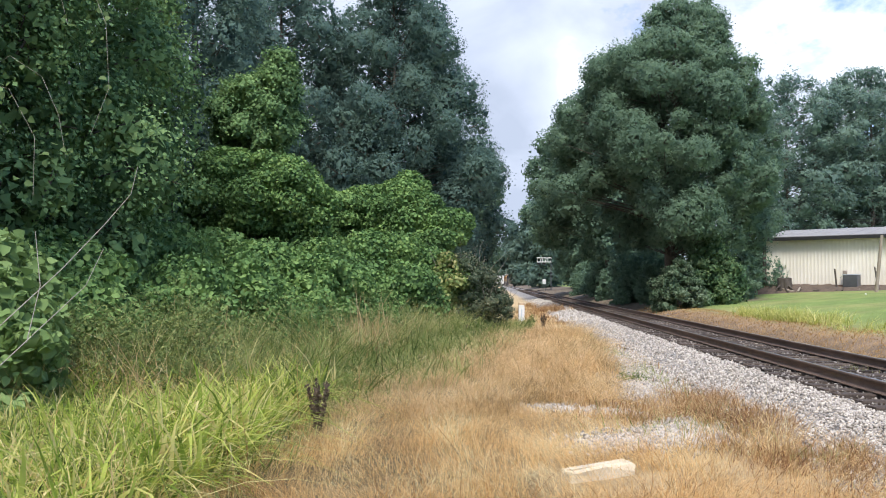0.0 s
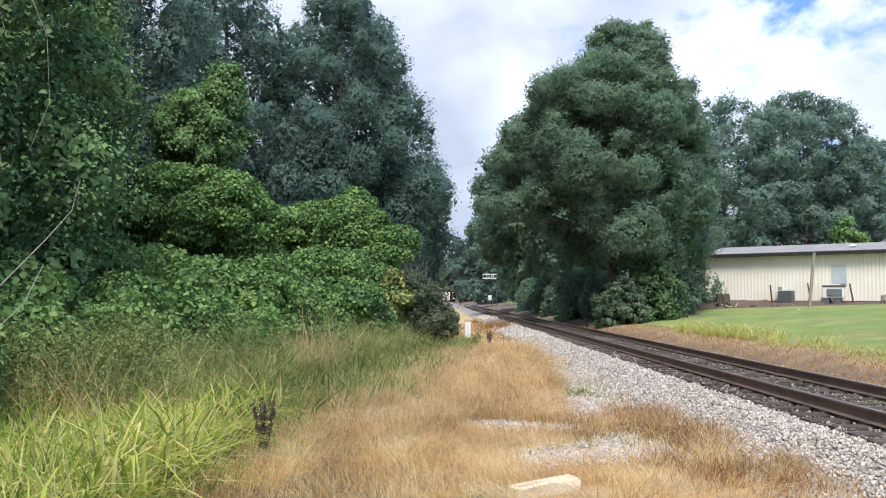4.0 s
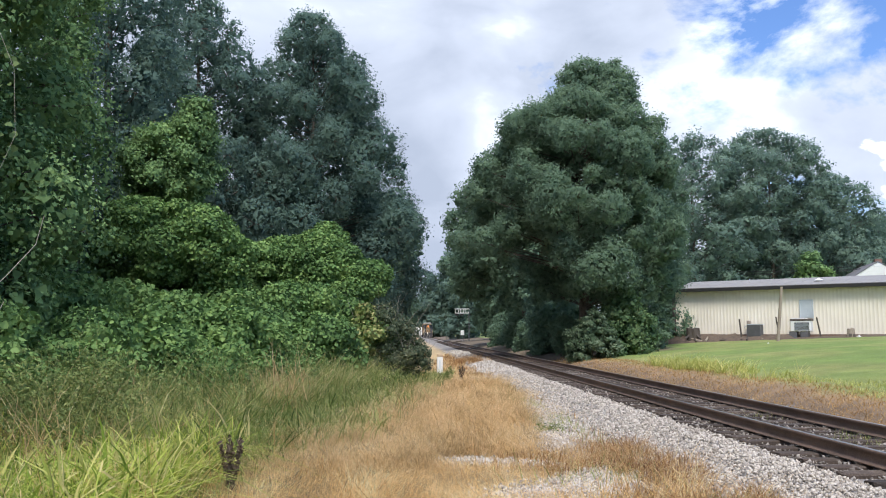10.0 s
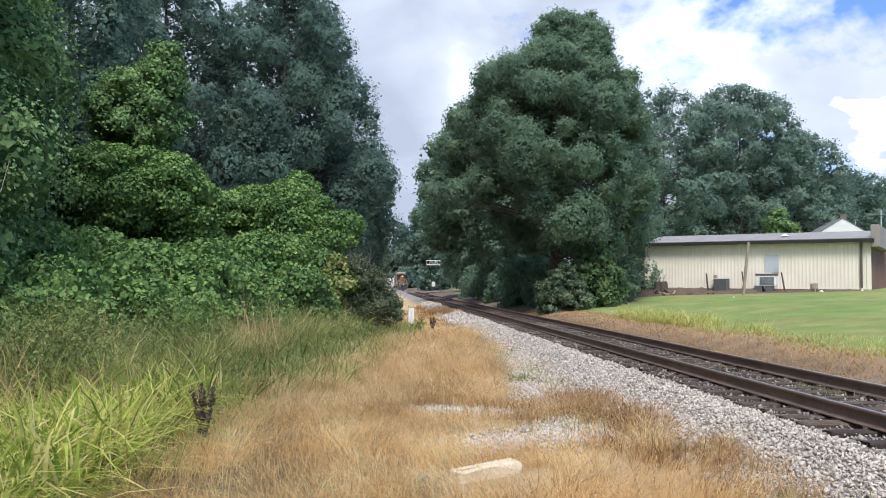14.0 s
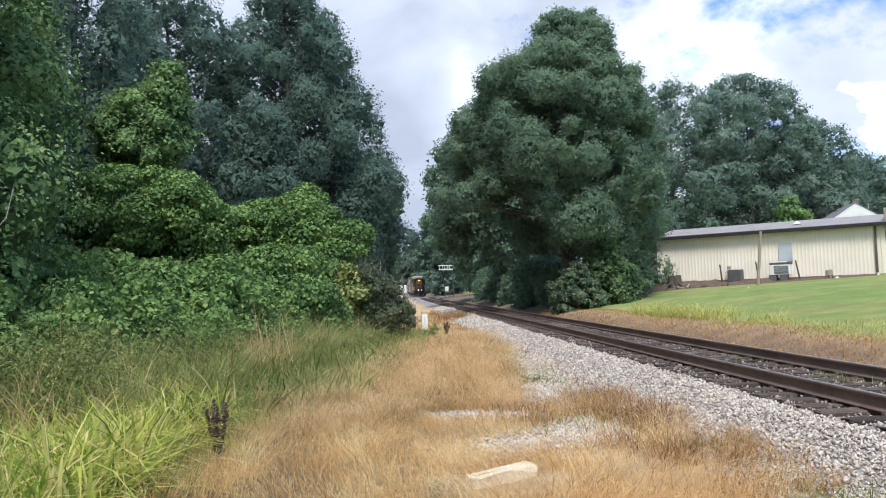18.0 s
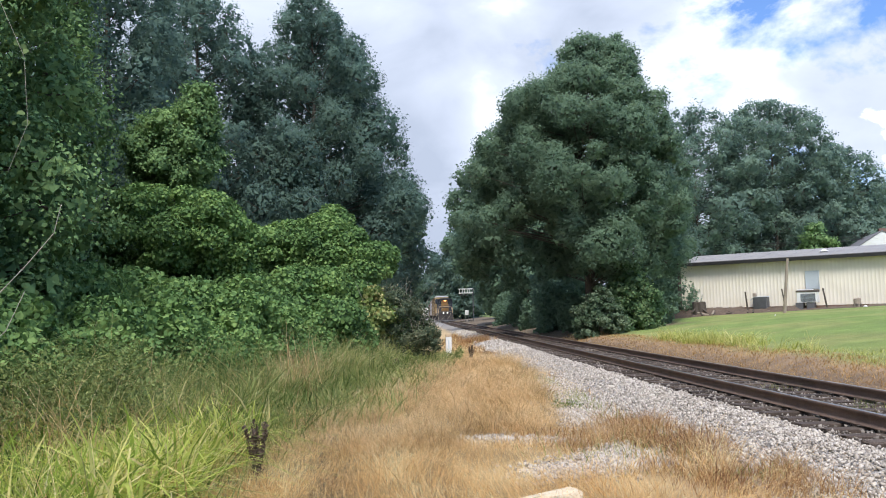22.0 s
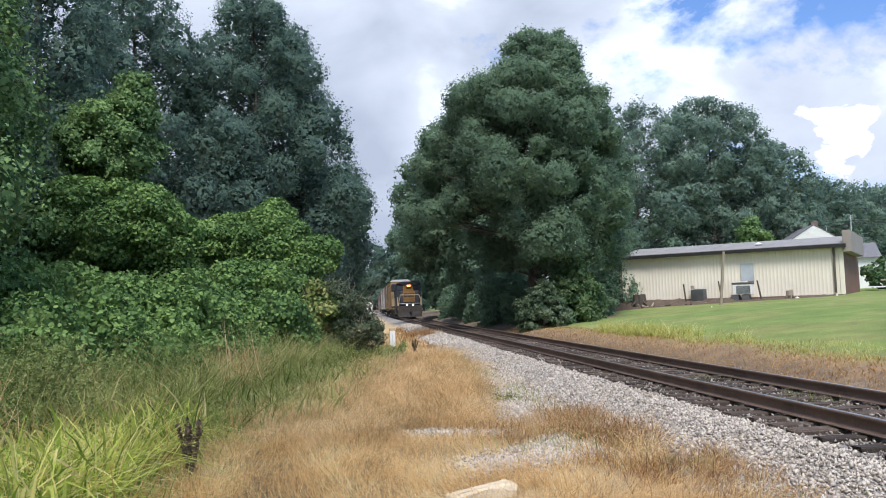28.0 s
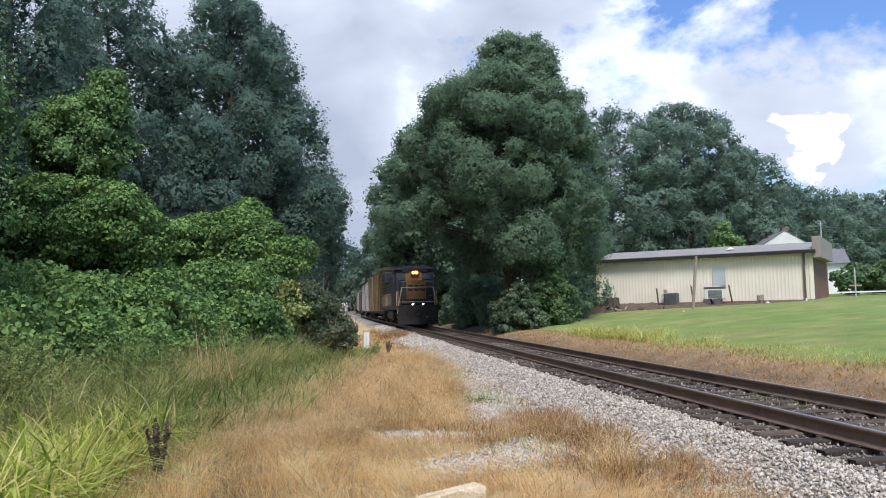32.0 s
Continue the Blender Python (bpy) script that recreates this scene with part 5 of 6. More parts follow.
def low_growth():
    rng = np.random.default_rng(77)
    # dry grass
    chunks, rust = [], []
    for n, y0, y1, h, w in ((36000, 2.2, 11, 0.3, 0.005), (16000, 10, 20, 0.28, 0.009), (13000, 19, 34, 0.27, 0.015), (6000, 33, 70, 0.3, 0.03)):
        p = spots(n, lambda y: green_edge(y) - 0.5, left_of_ballast(-2.55), y0, y1, rng, 1.6)
        u = off_track(p[:, 0], p[:, 1])
        k = rng.uniform(0, 1, n)
        patchy = smooth_noise(p[:, 0], p[:, 1], 0.45, 9)
        edge = np.interp(u, [-3.6, -2.6], [1, 0.12])
        keep = (bare(p) < k * 0.55) & (edge > rng.uniform(0, 1, n)) & (patchy > rng.uniform(-1.6, 0.1, n))
        p, u, patchy = p[keep], u[keep], patchy[keep]
        tall = h * (1 + 0.3 * smooth_noise(p[:, 0], p[:, 1], 0.8, 11)) * np.interp(u, [-4.2, -2.8], [1.0, 0.6])
        red = (smooth_noise(p[:, 0], p[:, 1], 1.1, 21) + np.interp(u, [-4.6, -3.4], [-0.5, 0.55]) + np.interp(p[:, 1], [4, 7.5], [0.85, 0.0]) + 0.9 * np.exp(-((p[:, 0] - 2.15) / 0.5) ** 2 - ((p[:, 1] - 10.5) / 2.0) ** 2) + 0.9 * np.exp(-((p[:, 0] - 0.1) / 0.9) ** 2 - ((p[:, 1] - 37) / 4.0) ** 2)) > rng.uniform(0.0, 0.9, len(p))
        chunks.append(blades(p[~red], tall[~red], rng, w, 1.15, 2, drift(p[~red]) * 1.3))
        rust.append(blades(p[red], tall[red] * 0.85, rng, w * 1.2, 0.8, 2))
    for k, c in enumerate(chunks):
        stuff("dry_grass", "thick golden dry grass beside the railway" if k == 0 else "thick pale straw-coloured grass beside the railway", "grass", mesh_of("dry_grass", *c, DRY_BLADE if k == 0 else STRAW_BLADE))
    p = spots(10000, lambda y: green_edge(y) + 2.6, left_of_ballast(-2.4), 3.8, 8.2, rng, 1.0)
    p = p[(smooth_noise(p[:, 0], p[:, 1], 0.6, 62) + np.interp(off_track(p[:, 0], p[:, 1]), [-4.4, -3.3, -2.7, -2.4], [-0.8, 0.75, 0.55, -0.2])) > rng.uniform(0.1, 0.9, len(p))]
    v, f = blades(p, 0.24, rng, 0.008, 1.0, 2)
    stuff("weedy_grass", "green grass creeping into the gravel", "grass", mesh_of("weedy_grass", v, f, DULL_BLADE))
    p = spots(8500, lambda y: green_edge(y) + 0.4, left_of_ballast(-2.9), 8, 26, rng, 1.2)
    p = p[smooth_noise(p[:, 0], p[:, 1], 0.9, 61) + np.interp(p[:, 0], [-1.0, 0.6], [-0.1, 0.35]) > rng.uniform(0.1, 1.0, len(p))]
    v, f = blades(p, 0.28, rng, 0.009, 0.9, 2)
    stuff("weedy_grass", "thin grey-green grass among the dry grass", "grass", mesh_of("weedy_grass", v, f, DULL_BLADE))
    c = spots(2300, lambda y: green_edge(y) - 0.2, left_of_ballast(-3.2), 4.2, 26, rng, 1.5)
    c = c[smooth_noise(c[:, 0], c[:, 1], 0.5, 36) > rng.uniform(-1.3, 0.5, len(c))]
    c = c[bare(c) < rng.uniform(0, 0.22, len(c))]
    far = c[:, 1] + 0.8 * smooth_noise(c[:, 0], c[:, 1], 0.8, 38) > 8.5
    for q, mat, label in ((c[~far], DRY_BLADE, "tufts of golden dry grass"), (c[far], STRAW_BLADE, "tufts of pale straw-coloured grass")):
        v, f = tussocks(q, 30, 0.17, 0.5 * (1 + 0.45 * smooth_noise(q[:, 0], q[:, 1], 0.7, 35)), rng, np.interp(np.repeat(q[:, 1], 30), [4, 10, 25], [0.0035, 0.0055, 0.011]), 1.5, 3, 1.5)
        stuff("dry_grass", label, "grass", mesh_of("dry_grass", v, f, mat))
    stuff("rusty_weeds", "reddish brown dry weeds along the gravel", "weeds", mesh_of("rusty_weeds", *joined(rust), RUST_BLADE))
    # green grass
    c = spots(800, lambda y: -0.66 * y - 0.4, lambda y: green_edge(y) - 0.1, 3.9, 10.4, rng, 0.75)
    v, f = tussocks(c, 11, 0.2, 0.72 * (1 + 0.25 * smooth_noise(c[:, 0], c[:, 1], 0.9, 32)), rng, rng.uniform(0.018, 0.056, len(c) * 11), 1.05, 5, 0.5)
    stuff("tall_grass", "tall bright green arching grass", "grass", mesh_of("tall_grass", v, f, GREEN_BLADE))
    c = spots(330, lambda y: -0.68 * y - 0.6, lambda y: green_edge(y) - 0.1, 2.6, 11.5, rng, 0.8)
    v, f = tussocks(c, 14, 0.16, 0.6, rng, 0.02, 1.0, 4)
    stuff("tall_grass", "dark green undergrowth of bent grass", "grass", mesh_of("tall_grass", v, f, DEEP_BLADE))
    p = spots(3000, lambda y: -0.7 * y - 1.0, lambda y: green_edge(y) + 0.4, 4.5, 15, rng, 0.8)
    v, f = blades(p, 0.5, rng, 0.017, 0.9, 3)
    stuff("weedy_grass", "olive green weeds and seeding grass", "weeds", mesh_of("weedy_grass", v, f, DULL_BLADE))
    p = spots(7500, lambda y: np.interp(y, [12, 28, 32], [-6.4, -4.4, -3.0]), lambda y: green_edge(y) + 0.9, 12, 31, rng, 1.0)
    v, f = blades(p, 0.5 * (1 + 0.35 * smooth_noise(p[:, 0], p[:, 1], 0.8, 33)), rng, 0.022, 0.9, 3)
    stuff("weedy_grass", "olive green weeds along the foot of the vines", "weeds", mesh_of("weedy_grass", v, f, DULL_BLADE))
    c = spots(900, lambda y: np.interp(y, [8, 12, 28], [-7.0, -6.4, -4.2]), lambda y: np.interp(y, [8, 12, 28], [-4.6, -4.0, -2.4]), 9.8, 28, rng, 1.3)
    v, f = tussocks(c, 13, 0.2, 1.0 * (1 + 0.35 * smooth_noise(c[:, 0], c[:, 1], 1.1, 37)), rng, 0.02, 0.9, 3)
    stuff("tall_weeds", "tall brownish and olive seeding weeds before the vines", "weeds", mesh_of("tall_weeds", v, f, DULL_BLADE))
    c = spots(330, lambda y: np.interp(y, [8, 12, 28], [-7.0, -6.0, -4.0]), lambda y: np.interp(y, [8, 12, 28], [-4.2, -3.8, -2.6]), 8.6, 26, rng, 1.3)
    v, f = tussocks(c, 9, 0.3, 1.0 * (1 + 0.5 * smooth_noise(c[:, 0], c[:, 1], 0.9, 47)), rng, 0.013, 0.6, 3)
    stuff("tall_weeds", "tall tan seeding grass standing before the vines", "weeds", mesh_of("tall_weeds", v, f, STRAW_BLADE))
    c = spots(300, lambda y: np.interp(y, [9, 28], [-6.2, -3.8]), lambda y: green_edge(y), 9, 25, rng, 1.4)
    v, f = tussocks(c, 16, 0.16, 0.75, rng, 0.022, 1.0, 4)
    stuff("tall_grass", "deep green grass tufts before the vines", "grass", mesh_of("tall_grass", v, f, DEEP_BLADE))
    # grass on the far side: lawn, its tall fringe and the straw on the bank
    c = spots(210, left_of_ballast(4.2), left_of_ballast(5.2), 23, 36, rng, 1.0)
    c = c[np.interp(c[:, 1], [23, 26, 27, 33, 36], [0.02, 0.1, 1.0, 1.0, 0.3]) > rng.uniform(0, 1, len(c))]
    v, f = tussocks(c, 22, 0.2, 0.52, rng, 0.02, 0.8, 3)
    stuff("tall_grass", "tall yellow-green grass at the lawn's edge", "grass", mesh_of("tall_grass", v, f, YELLOW_BLADE))
    c = spots(160, left_of_ballast(4.2), left_of_ballast(5.6), 13, 25, rng, 1.0)
    v, f = tussocks(c, 16, 0.2, 0.2, rng, 0.012, 0.8, 2)
    stuff("lawn_fringe", "short straggling grass along the lawn's edge", "grass", mesh_of("lawn_fringe", v, f, YELLOW_BLADE))
    p = spots(18000, left_of_ballast(2.3), left_of_ballast(4.7), 7, 50, rng, 1.4)
    v, f = blades(p, 0.15, rng, 0.014, 1.5, 2)
    stuff("bank_straw", "flattened brown straw on the dirt bank", "grass", mesh_of("bank_straw", v, f, BANK_BLADE))
    # reddish weeds in a strip at the foot of the ballast
    c = spots(300, left_of_ballast(-3.5), left_of_ballast(-2.5), 6.2, 12.6, rng, 1.0)
    c = c[smooth_noise(c[:, 0], c[:, 1], 0.5, 71) > rng.uniform(-1.2, 0.3, len(c))]
    v, f = tussocks(c, 26, 0.13, 0.3, rng, 0.007, 0.8, 3)
    stuff("rusty_weeds", "reddish brown dry weeds at the foot of the ballast", "weeds", mesh_of("rusty_weeds", v, f, RUST_BLADE))
    q = rng.normal(0, 0.5, (70, 2)) * (0.8, 2.4) + (-0.21, 46.25)
    c = np.stack([q[:, 0], q[:, 1], ground_z(q[:, 0], q[:, 1])], -1)
    v, f = tussocks(c, 26, 0.2, 0.42, rng, 0.022, 0.7, 3)
    stuff("rusty_weeds", "patch of red-brown withered weeds near the marker post", "weeds", mesh_of("rusty_weeds", v, f, RUST_BLADE))
    p = spots(1800, lambda y: -0.7 * y - 1.0, lambda y: green_edge(y) + 0.2, 3.5, 13, rng, 1.0)
    v, f = blades(p, 0.75, rng, 0.009, 0.5, 3)
    stuff("dry_stalks", "thin tan dry stalks among the green grass", "grass", mesh_of("dry_stalks", v, f, DRY_BLADE))
    p = spots(1500, left_of_ballast(-0.6), left_of_ballast(0.6), 8, 15, rng, 1.0)
    p = p[smooth_noise(p[:, 0], p[:, 1], 0.5, 51) > 0.35]
    v, f = blades(p, 0.2, rng, 0.008, 0.6, 2)
    stuff("track_weeds", "thin dry weeds between the rails", "weeds", mesh_of("track_weeds", v, f, DULL_BLADE))


low_growth()


# ---- ballast ----
def ballast():
    rng = np.random.default_rng(99)
    mat, t, b = material("ballast_stone", 0.9)
    isl = node(t, "ShaderNodeNewGeometry").outputs["Random Per Island"]
    c = node(t, "ShaderNodeTexCoord").outputs["Object"]
    n = node(t, "ShaderNodeTexNoise", {"Vector": c, "Scale": 60.0, "Detail": 3.0}).outputs[0]
    k = node(t, "ShaderNodeMath", {0: n, 1: 0.5, 2: isl}, operation="MULTIPLY_ADD").outputs[0]
    t.links.new(ramp(t, k, [(0.15, (0.145, 0.125, 0.104)), (0.45, (0.305, 0.266, 0.222)), (0.8, (0.445, 0.392, 0.332)), (1.0, (0.57, 0.51, 0.435))]), b.inputs["Base Color"])
    bump(t, b, n, 0.4, 0.01)
    dirty = mat.copy()
    dirty.name = "dirty_ballast_stone"
    for n_ in dirty.node_tree.nodes:
        if n_.bl_idname == "ShaderNodeValToRGB":
            for e, c_ in zip(n_.color_ramp.elements, ((0.06, 0.05, 0.042), (0.14, 0.118, 0.098), (0.22, 0.19, 0.16), (0.36, 0.32, 0.28))):
                e.color = (*c_, 1)
    groups = []
    for n, u0, u1, y0, y1, s, g in ((23000, -3.15, -1.28, 3.5, 14, 0.038, 1.2), (13000, -3.1, -1.28, 14, 36, 0.046, 1.2), (11500, -1.3, 1.3, 4, 34, 0.042, 1.5), (4000, 1.28, 2.4, 5, 32, 0.05, 1.4), (4000, -3.0, -1.28, 34, 75, 0.1, 1.2)):
        p = spots(n, left_of_ballast(u0), left_of_ballast(u1), y0, y1, rng, g)
        u = off_track(p[:, 0], p[:, 1])
        p = p[np.interp(u, [-3.15, -2.6], [0.15, 1.0]) > rng.uniform(0, 1, n)]
        p[:, 2] += rng.uniform(-0.01, 0.022, len(p)) + (0.016 if u0 == -1.3 else 0.0)
        groups.append(stones(p, s, rng))
    for x, y, rx, ry in GRAVEL_SPOTS:
        q = rng.normal(0, 0.62, (int(2300 * rx * ry / 0.4), 2)) * (rx, ry) + (x, y)
        p = np.stack([q[:, 0], q[:, 1], ground_z(q[:, 0], q[:, 1]) + 0.012], -1)
        groups.append(stones(p, 0.04, rng))
    bed = thing("ballast_shoulder", "pale grey broken stones at the foot of the track bed", "ballast", on_track(6, -2.4, 0), TRACK_TURN, kind="structure")
    shapes = [mesh_of("stone", *stones(np.zeros((1, 3)), 0.046, rng), mat) for _ in range(14)]
    p = spots(300, left_of_ballast(-3.2), left_of_ballast(-2.1), 4.6, 7.6, rng, 1.0)
    inverse = bed.matrix_world.inverted()
    for k, q in enumerate(p):
        ob = part("stone", shapes[k % 14], None, bed)
        ob.matrix_local = inverse @ pose(*q, rng.uniform(0, 360), rng.uniform(0, 360), 0) @ Matrix.Translation((0, 0, 0))
        ob.location.z += 0.025
    for k, g in enumerate(groups[:5]):
        stuff("ballast", "dirty brown stones between the ties" if k == 2 else "pale grey broken stone ballast", "ballast", mesh_of("ballast", *g, dirty if k == 2 else mat))
    stuff("gravel", "patches of pale gravel among dry grass", "gravel", mesh_of("gravel", *joined(groups[5:]), mat))


ballast()

# ---- small things by the track ----
CONCRETE = mottled("white_concrete", [(0.3, (0.58, 0.56, 0.52)), (0.7, (0.78, 0.77, 0.73))], 4, 40, 0.85)
TAN_SLAB = mottled("weathered_tan_concrete", [(0.3, (0.5, 0.42, 0.3)), (0.7, (0.76, 0.67, 0.5))], 5, 40, 0.9)
TAN = mottled("tan_stain", [(0.3, (0.42, 0.29, 0.17)), (0.7, (0.6, 0.46, 0.3))], 4, 40, 0.85)
post = thing("marker_post", "short white concrete marker post with a tan top", "marker post", (-1.3, 32.6, 0), 6)
part("shaft", boxed(-0.115, 0.115, -0.1, 0.1, -0.2, 0.74, 0.015), CONCRETE, post)
part("cap", boxed(-0.12, 0.12, -0.105, 0.105, 0.742, 0.86, 0.015), TAN, post, "tan stained top")
part("stripe", boxed(-0.02, 0.02, -0.103, -0.1, 0.25, 0.6), GALVANIZED, post, "faded dark upright mark")
board = thing("concrete_slab", "broken pale slab lying in dry grass", "slab", (0.37, 6.98, 0.0), 38)
bm = boxed(-0.34, 0.34, -0.075, 0.075, -0.02, 0.125, 0.018)
bmesh.ops.subdivide_edges(bm, edges=bm.edges, cuts=1)
for vert in bm.verts:
    vert.co += Vector((random.uniform(-0.015, 0.015), random.uniform(-0.012, 0.012), random.uniform(-0.012, 0.012)))
part("slab", bm, TAN_SLAB, board)


def dead_weed(at, h, seed):
    rng = np.random.default_rng(seed)
    root = thing("dead_weed", "dead dark brown upright weed stalks", "weed", at)
    for k in range(6):
        base = np.array((rng.uniform(-0.03, 0.03), rng.uniform(-0.03, 0.03), 0.0))
        top = base + ((k - 2.5) * 0.045 + rng.uniform(-0.015, 0.015), rng.uniform(-0.05, 0.05), h * rng.uniform(0.72, 1.05))
        v, f = rods([(*base, *top, 0.008, 0.004)], 5)
        stem = part("stalk", mesh_of("stalk", v, f, DEAD), None, root)
        pts = base + (top - base) * np.linspace(0.2, 1.03, 90)[:, None] + rng.normal(0, 0.011, (90, 3)) * (1, 1, 2)
        v, f = leaves(pts, unit(rng.normal(0, 1, pts.shape)), 0.05, rng, wild=1.0, aspect=0.5)
        part("seed_head", mesh_of("seed_head", v, f, DEAD), None, stem)


DEAD = mottled("dead_brown_stalk", [(0.3, (0.06, 0.042, 0.028)), (0.7, (0.15, 0.105, 0.07))], 8, 60, 0.95)
dead_weed((-2.38, 8.05, 0.02), 0.66, 1)
dead_weed((-2.55, 23.59, 0.0), 0.42, 4)
dead_weed((-0.37, 28.61, 0.0), 0.5, 5)
mound("weed_clump", "small upright green weed in dry grass", [(-0.81, 27.39, 0.25, 0.14, 0.14, 0.3), (-0.73, 27.39, 0.4, 0.07, 0.07, 0.22)], WEED_LEAF, 0.07, 700, 480, "weeds", wild=1.0, shell=0.4, aspect=0.35, broad=False, bumps=6, core=0.06)
mound("weed_clump", "low green weed at the edge of the gravel", [(1.28, 13.70, 0.08, 0.28, 0.2, 0.12)], WEED_LEAF, 0.05, 500, 481, "weeds", wild=1.0, shell=0.4, aspect=0.4, broad=False, bumps=6, core=0.06)


def stalk(points, r, seed):
    """A long bare arching stem through the points."""
    root = thing("bare_stem", "long bare pale stem arching from the vines", "stem", tuple(points[0]))
    o = np.array(points[0])
    q = [np.array(p) - o for p in points]
    rows = [(*a, *b, r * (1 - i / len(q) * 0.6), r * (1 - (i + 1) / len(q) * 0.6)) for i, (a, b) in enumerate(zip(q, q[1:]))]
    v, f = rods(rows, 5)
    part("stem", mesh_of("stem", v, f, TWIG, True), None, root)


stalk([(-4.95, 6.0, 0.7), (-4.72, 6.4, 1.25), (-4.48, 6.9, 1.75), (-4.26, 7.25, 2.2), (-4.12, 7.45, 2.5), (-4.08, 7.5, 2.78)], 0.006, 1)
stalk([(-4.65, 6.1, 0.8), (-4.45, 6.6, 1.25), (-4.3, 7.0, 1.6), (-4.25, 7.2, 1.95)], 0.005, 2)
stalk([(-4.9, 6.2, 1.2), (-4.8, 6.4, 1.6), (-4.9, 6.5, 2.1), (-5.1, 6.6, 2.5)], 0.005, 3)
stalk([(-4.6, 6.6, 1.1), (-4.62, 6.8, 1.6), (-4.75, 6.9, 2.1)], 0.005, 4)


def tendril(points, seed):
    """A vine shoot that arches out of the tree and hangs, with young leaves along it."""
    rng = np.random.default_rng(seed)
    root = thing("vine_shoot", "hanging vine shoot with bright young leaves", "vine", tuple(points[0]), group="hanging vine shoots")
    q = np.array(points) - np.array(points[0])
    rows = [(*a, *b, 0.0025, 0.002) for a, b in zip(q, q[1:])]
    v, f = rods(rows, 5)
    part("stem", mesh_of("stem", v, f, TWIG, True), None, root)
    for k in range(15):
        s = rng.uniform(0.2, len(q) - 1.001)
        i = int(s)
        p = q[i] + (q[i + 1] - q[i]) * (s - i) + rng.normal(0, 0.09, 3)
        v, f = broad_leaves(p[None], unit(np.array([[0.5, -1.0, 0.4]])), 0.075, rng, wild=0.9)
        part("leaf", mesh_of("leaf", v, f, YOUNG_LEAF), None, root)


YOUNG_LEAF = leafy("young_vine_leaf", [(0.1, (0.07, 0.12, 0.045)), (0.5, (0.12, 0.18, 0.065)), (0.9, (0.2, 0.27, 0.1))], through_light=0.4, patch=2.0)
tendril([(-7.0, 8.6, 5.0), (-5.9, 8.3, 5.4), (-5.1, 8.1, 5.1), (-4.75, 8.0, 4.4), (-4.7, 8.0, 3.7), (-4.9, 8.0, 3.2)], 1)
tendril([(-7.0, 7.8, 3.6), (-6.4, 7.6, 3.8), (-5.5, 7.5, 3.6), (-5.2, 7.5, 3.1), (-5.2, 7.5, 2.5)], 2)
tendril([(-7.2, 9.2, 4.2), (-6.6, 9.0, 4.4), (-6.1, 8.9, 4.1), (-5.8, 8.8, 3.6), (-5.7, 8.8, 3.1)], 3)
tendril([(-7.4, 10.0, 5.6), (-6.9, 9.9, 5.8), (-6.5, 9.8, 5.5), (-6.3, 9.7, 5.0)], 4)

# ---- grade crossing far down the track ----
gantry = thing("crossing_signal", "grey cantilever signal arm at a far road crossing", "crossing signal", (-0.6, 150, 0.3))
part("mast", rod(bmesh.new(), (0, 0, 0), (0, 0, 6.0), 0.09, 0.08, 8), DARK_GREY, gantry, "dark grey mast")
for z in (5.1, 5.85):
    part("chord", boxed(-2.6, 0, -0.07, 0.07, z, z + 0.14), WHITE, gantry)
for k in range(6):
    part("strut", rod(bmesh.new(), (-2.5 + k * 0.48, 0, 5.15), (-2.3 + k * 0.48 if k % 2 else -2.5 + k * 0.48, 0, 5.9), 0.05, 0.05, 6), WHITE, gantry)
for x in (-2.2, -1.3):
    part("lamp_pair", boxed(x - 0.3, x + 0.3, -0.15, 0.15, 4.7, 5.05), BLACK_IRON, gantry)
cabinet = thing("relay_cabinet", "pale relay cabinet beside the far crossing", "cabinet", (-1.8, 148, 0.3))
part("case", boxed(-0.32, 0.32, -0.25, 0.25, 1.1, 2.0, 0.03), WHITE, cabinet)
part("door", boxed(-0.28, 0.28, -0.28, -0.26, 1.16, 1.94), WHITE, cabinet)
for x in (-0.24, 0.24):
    part("leg", boxed(x - 0.04, x + 0.04, -0.2, 0.2, -0.3, 1.1), DARK_GREY, cabinet)
road = new("road", mesh_of("road", [(-60, 150, 0.37), (60, 158, 0.5), (60, 166, 0.5), (-60, 158, 0.37)], [(0, 1, 2, 3)], mottled("worn_asphalt", [(0.3, (0.16, 0.15, 0.14)), (0.7, (0.26, 0.25, 0.24))], 1, 20, 0.9)))
tagged(road, "worn grey road across the railway", "road", kind="structure")
marker = thing("white_sign", "small white sign on a post beside the track", "sign", (-3.95, 60, 0.1))
part("post", rod(bmesh.new(), (0, 0, -0.2), (0, 0, 1.7), 0.05, sides=8), OLD_WOOD, marker)
part("plate", boxed(-0.25, 0.25, -0.03, 0.03, 1.45, 2.05, 0.01), WHITE, marker)


# ---- train ----
NAVY = mottled("navy_paint", [(0.3, (0.008, 0.011, 0.017)), (0.7, (0.022, 0.027, 0.038))], 1.2, 20, 0.6, bumps=0.1)
GOLD = mottled("gold_paint", [(0.3, (0.14, 0.075, 0.024)), (0.7, (0.28, 0.155, 0.045))], 1.2, 20, 0.5, bumps=0.1)
GRIME = mottled("grimy_steel", [(0.3, (0.02, 0.018, 0.017)), (0.7, (0.065, 0.055, 0.05))], 2, 25, 0.85)
YELLOW = mottled("dirty_yellow_paint", [(0.3, (0.17, 0.115, 0.05)), (0.7, (0.36, 0.26, 0.11))], 0.9, 15, 0.65)
RUSTY = mottled("rusty_brown_paint", [(0.3, (0.07, 0.04, 0.03)), (0.7, (0.15, 0.085, 0.06))], 0.9, 15, 0.8)
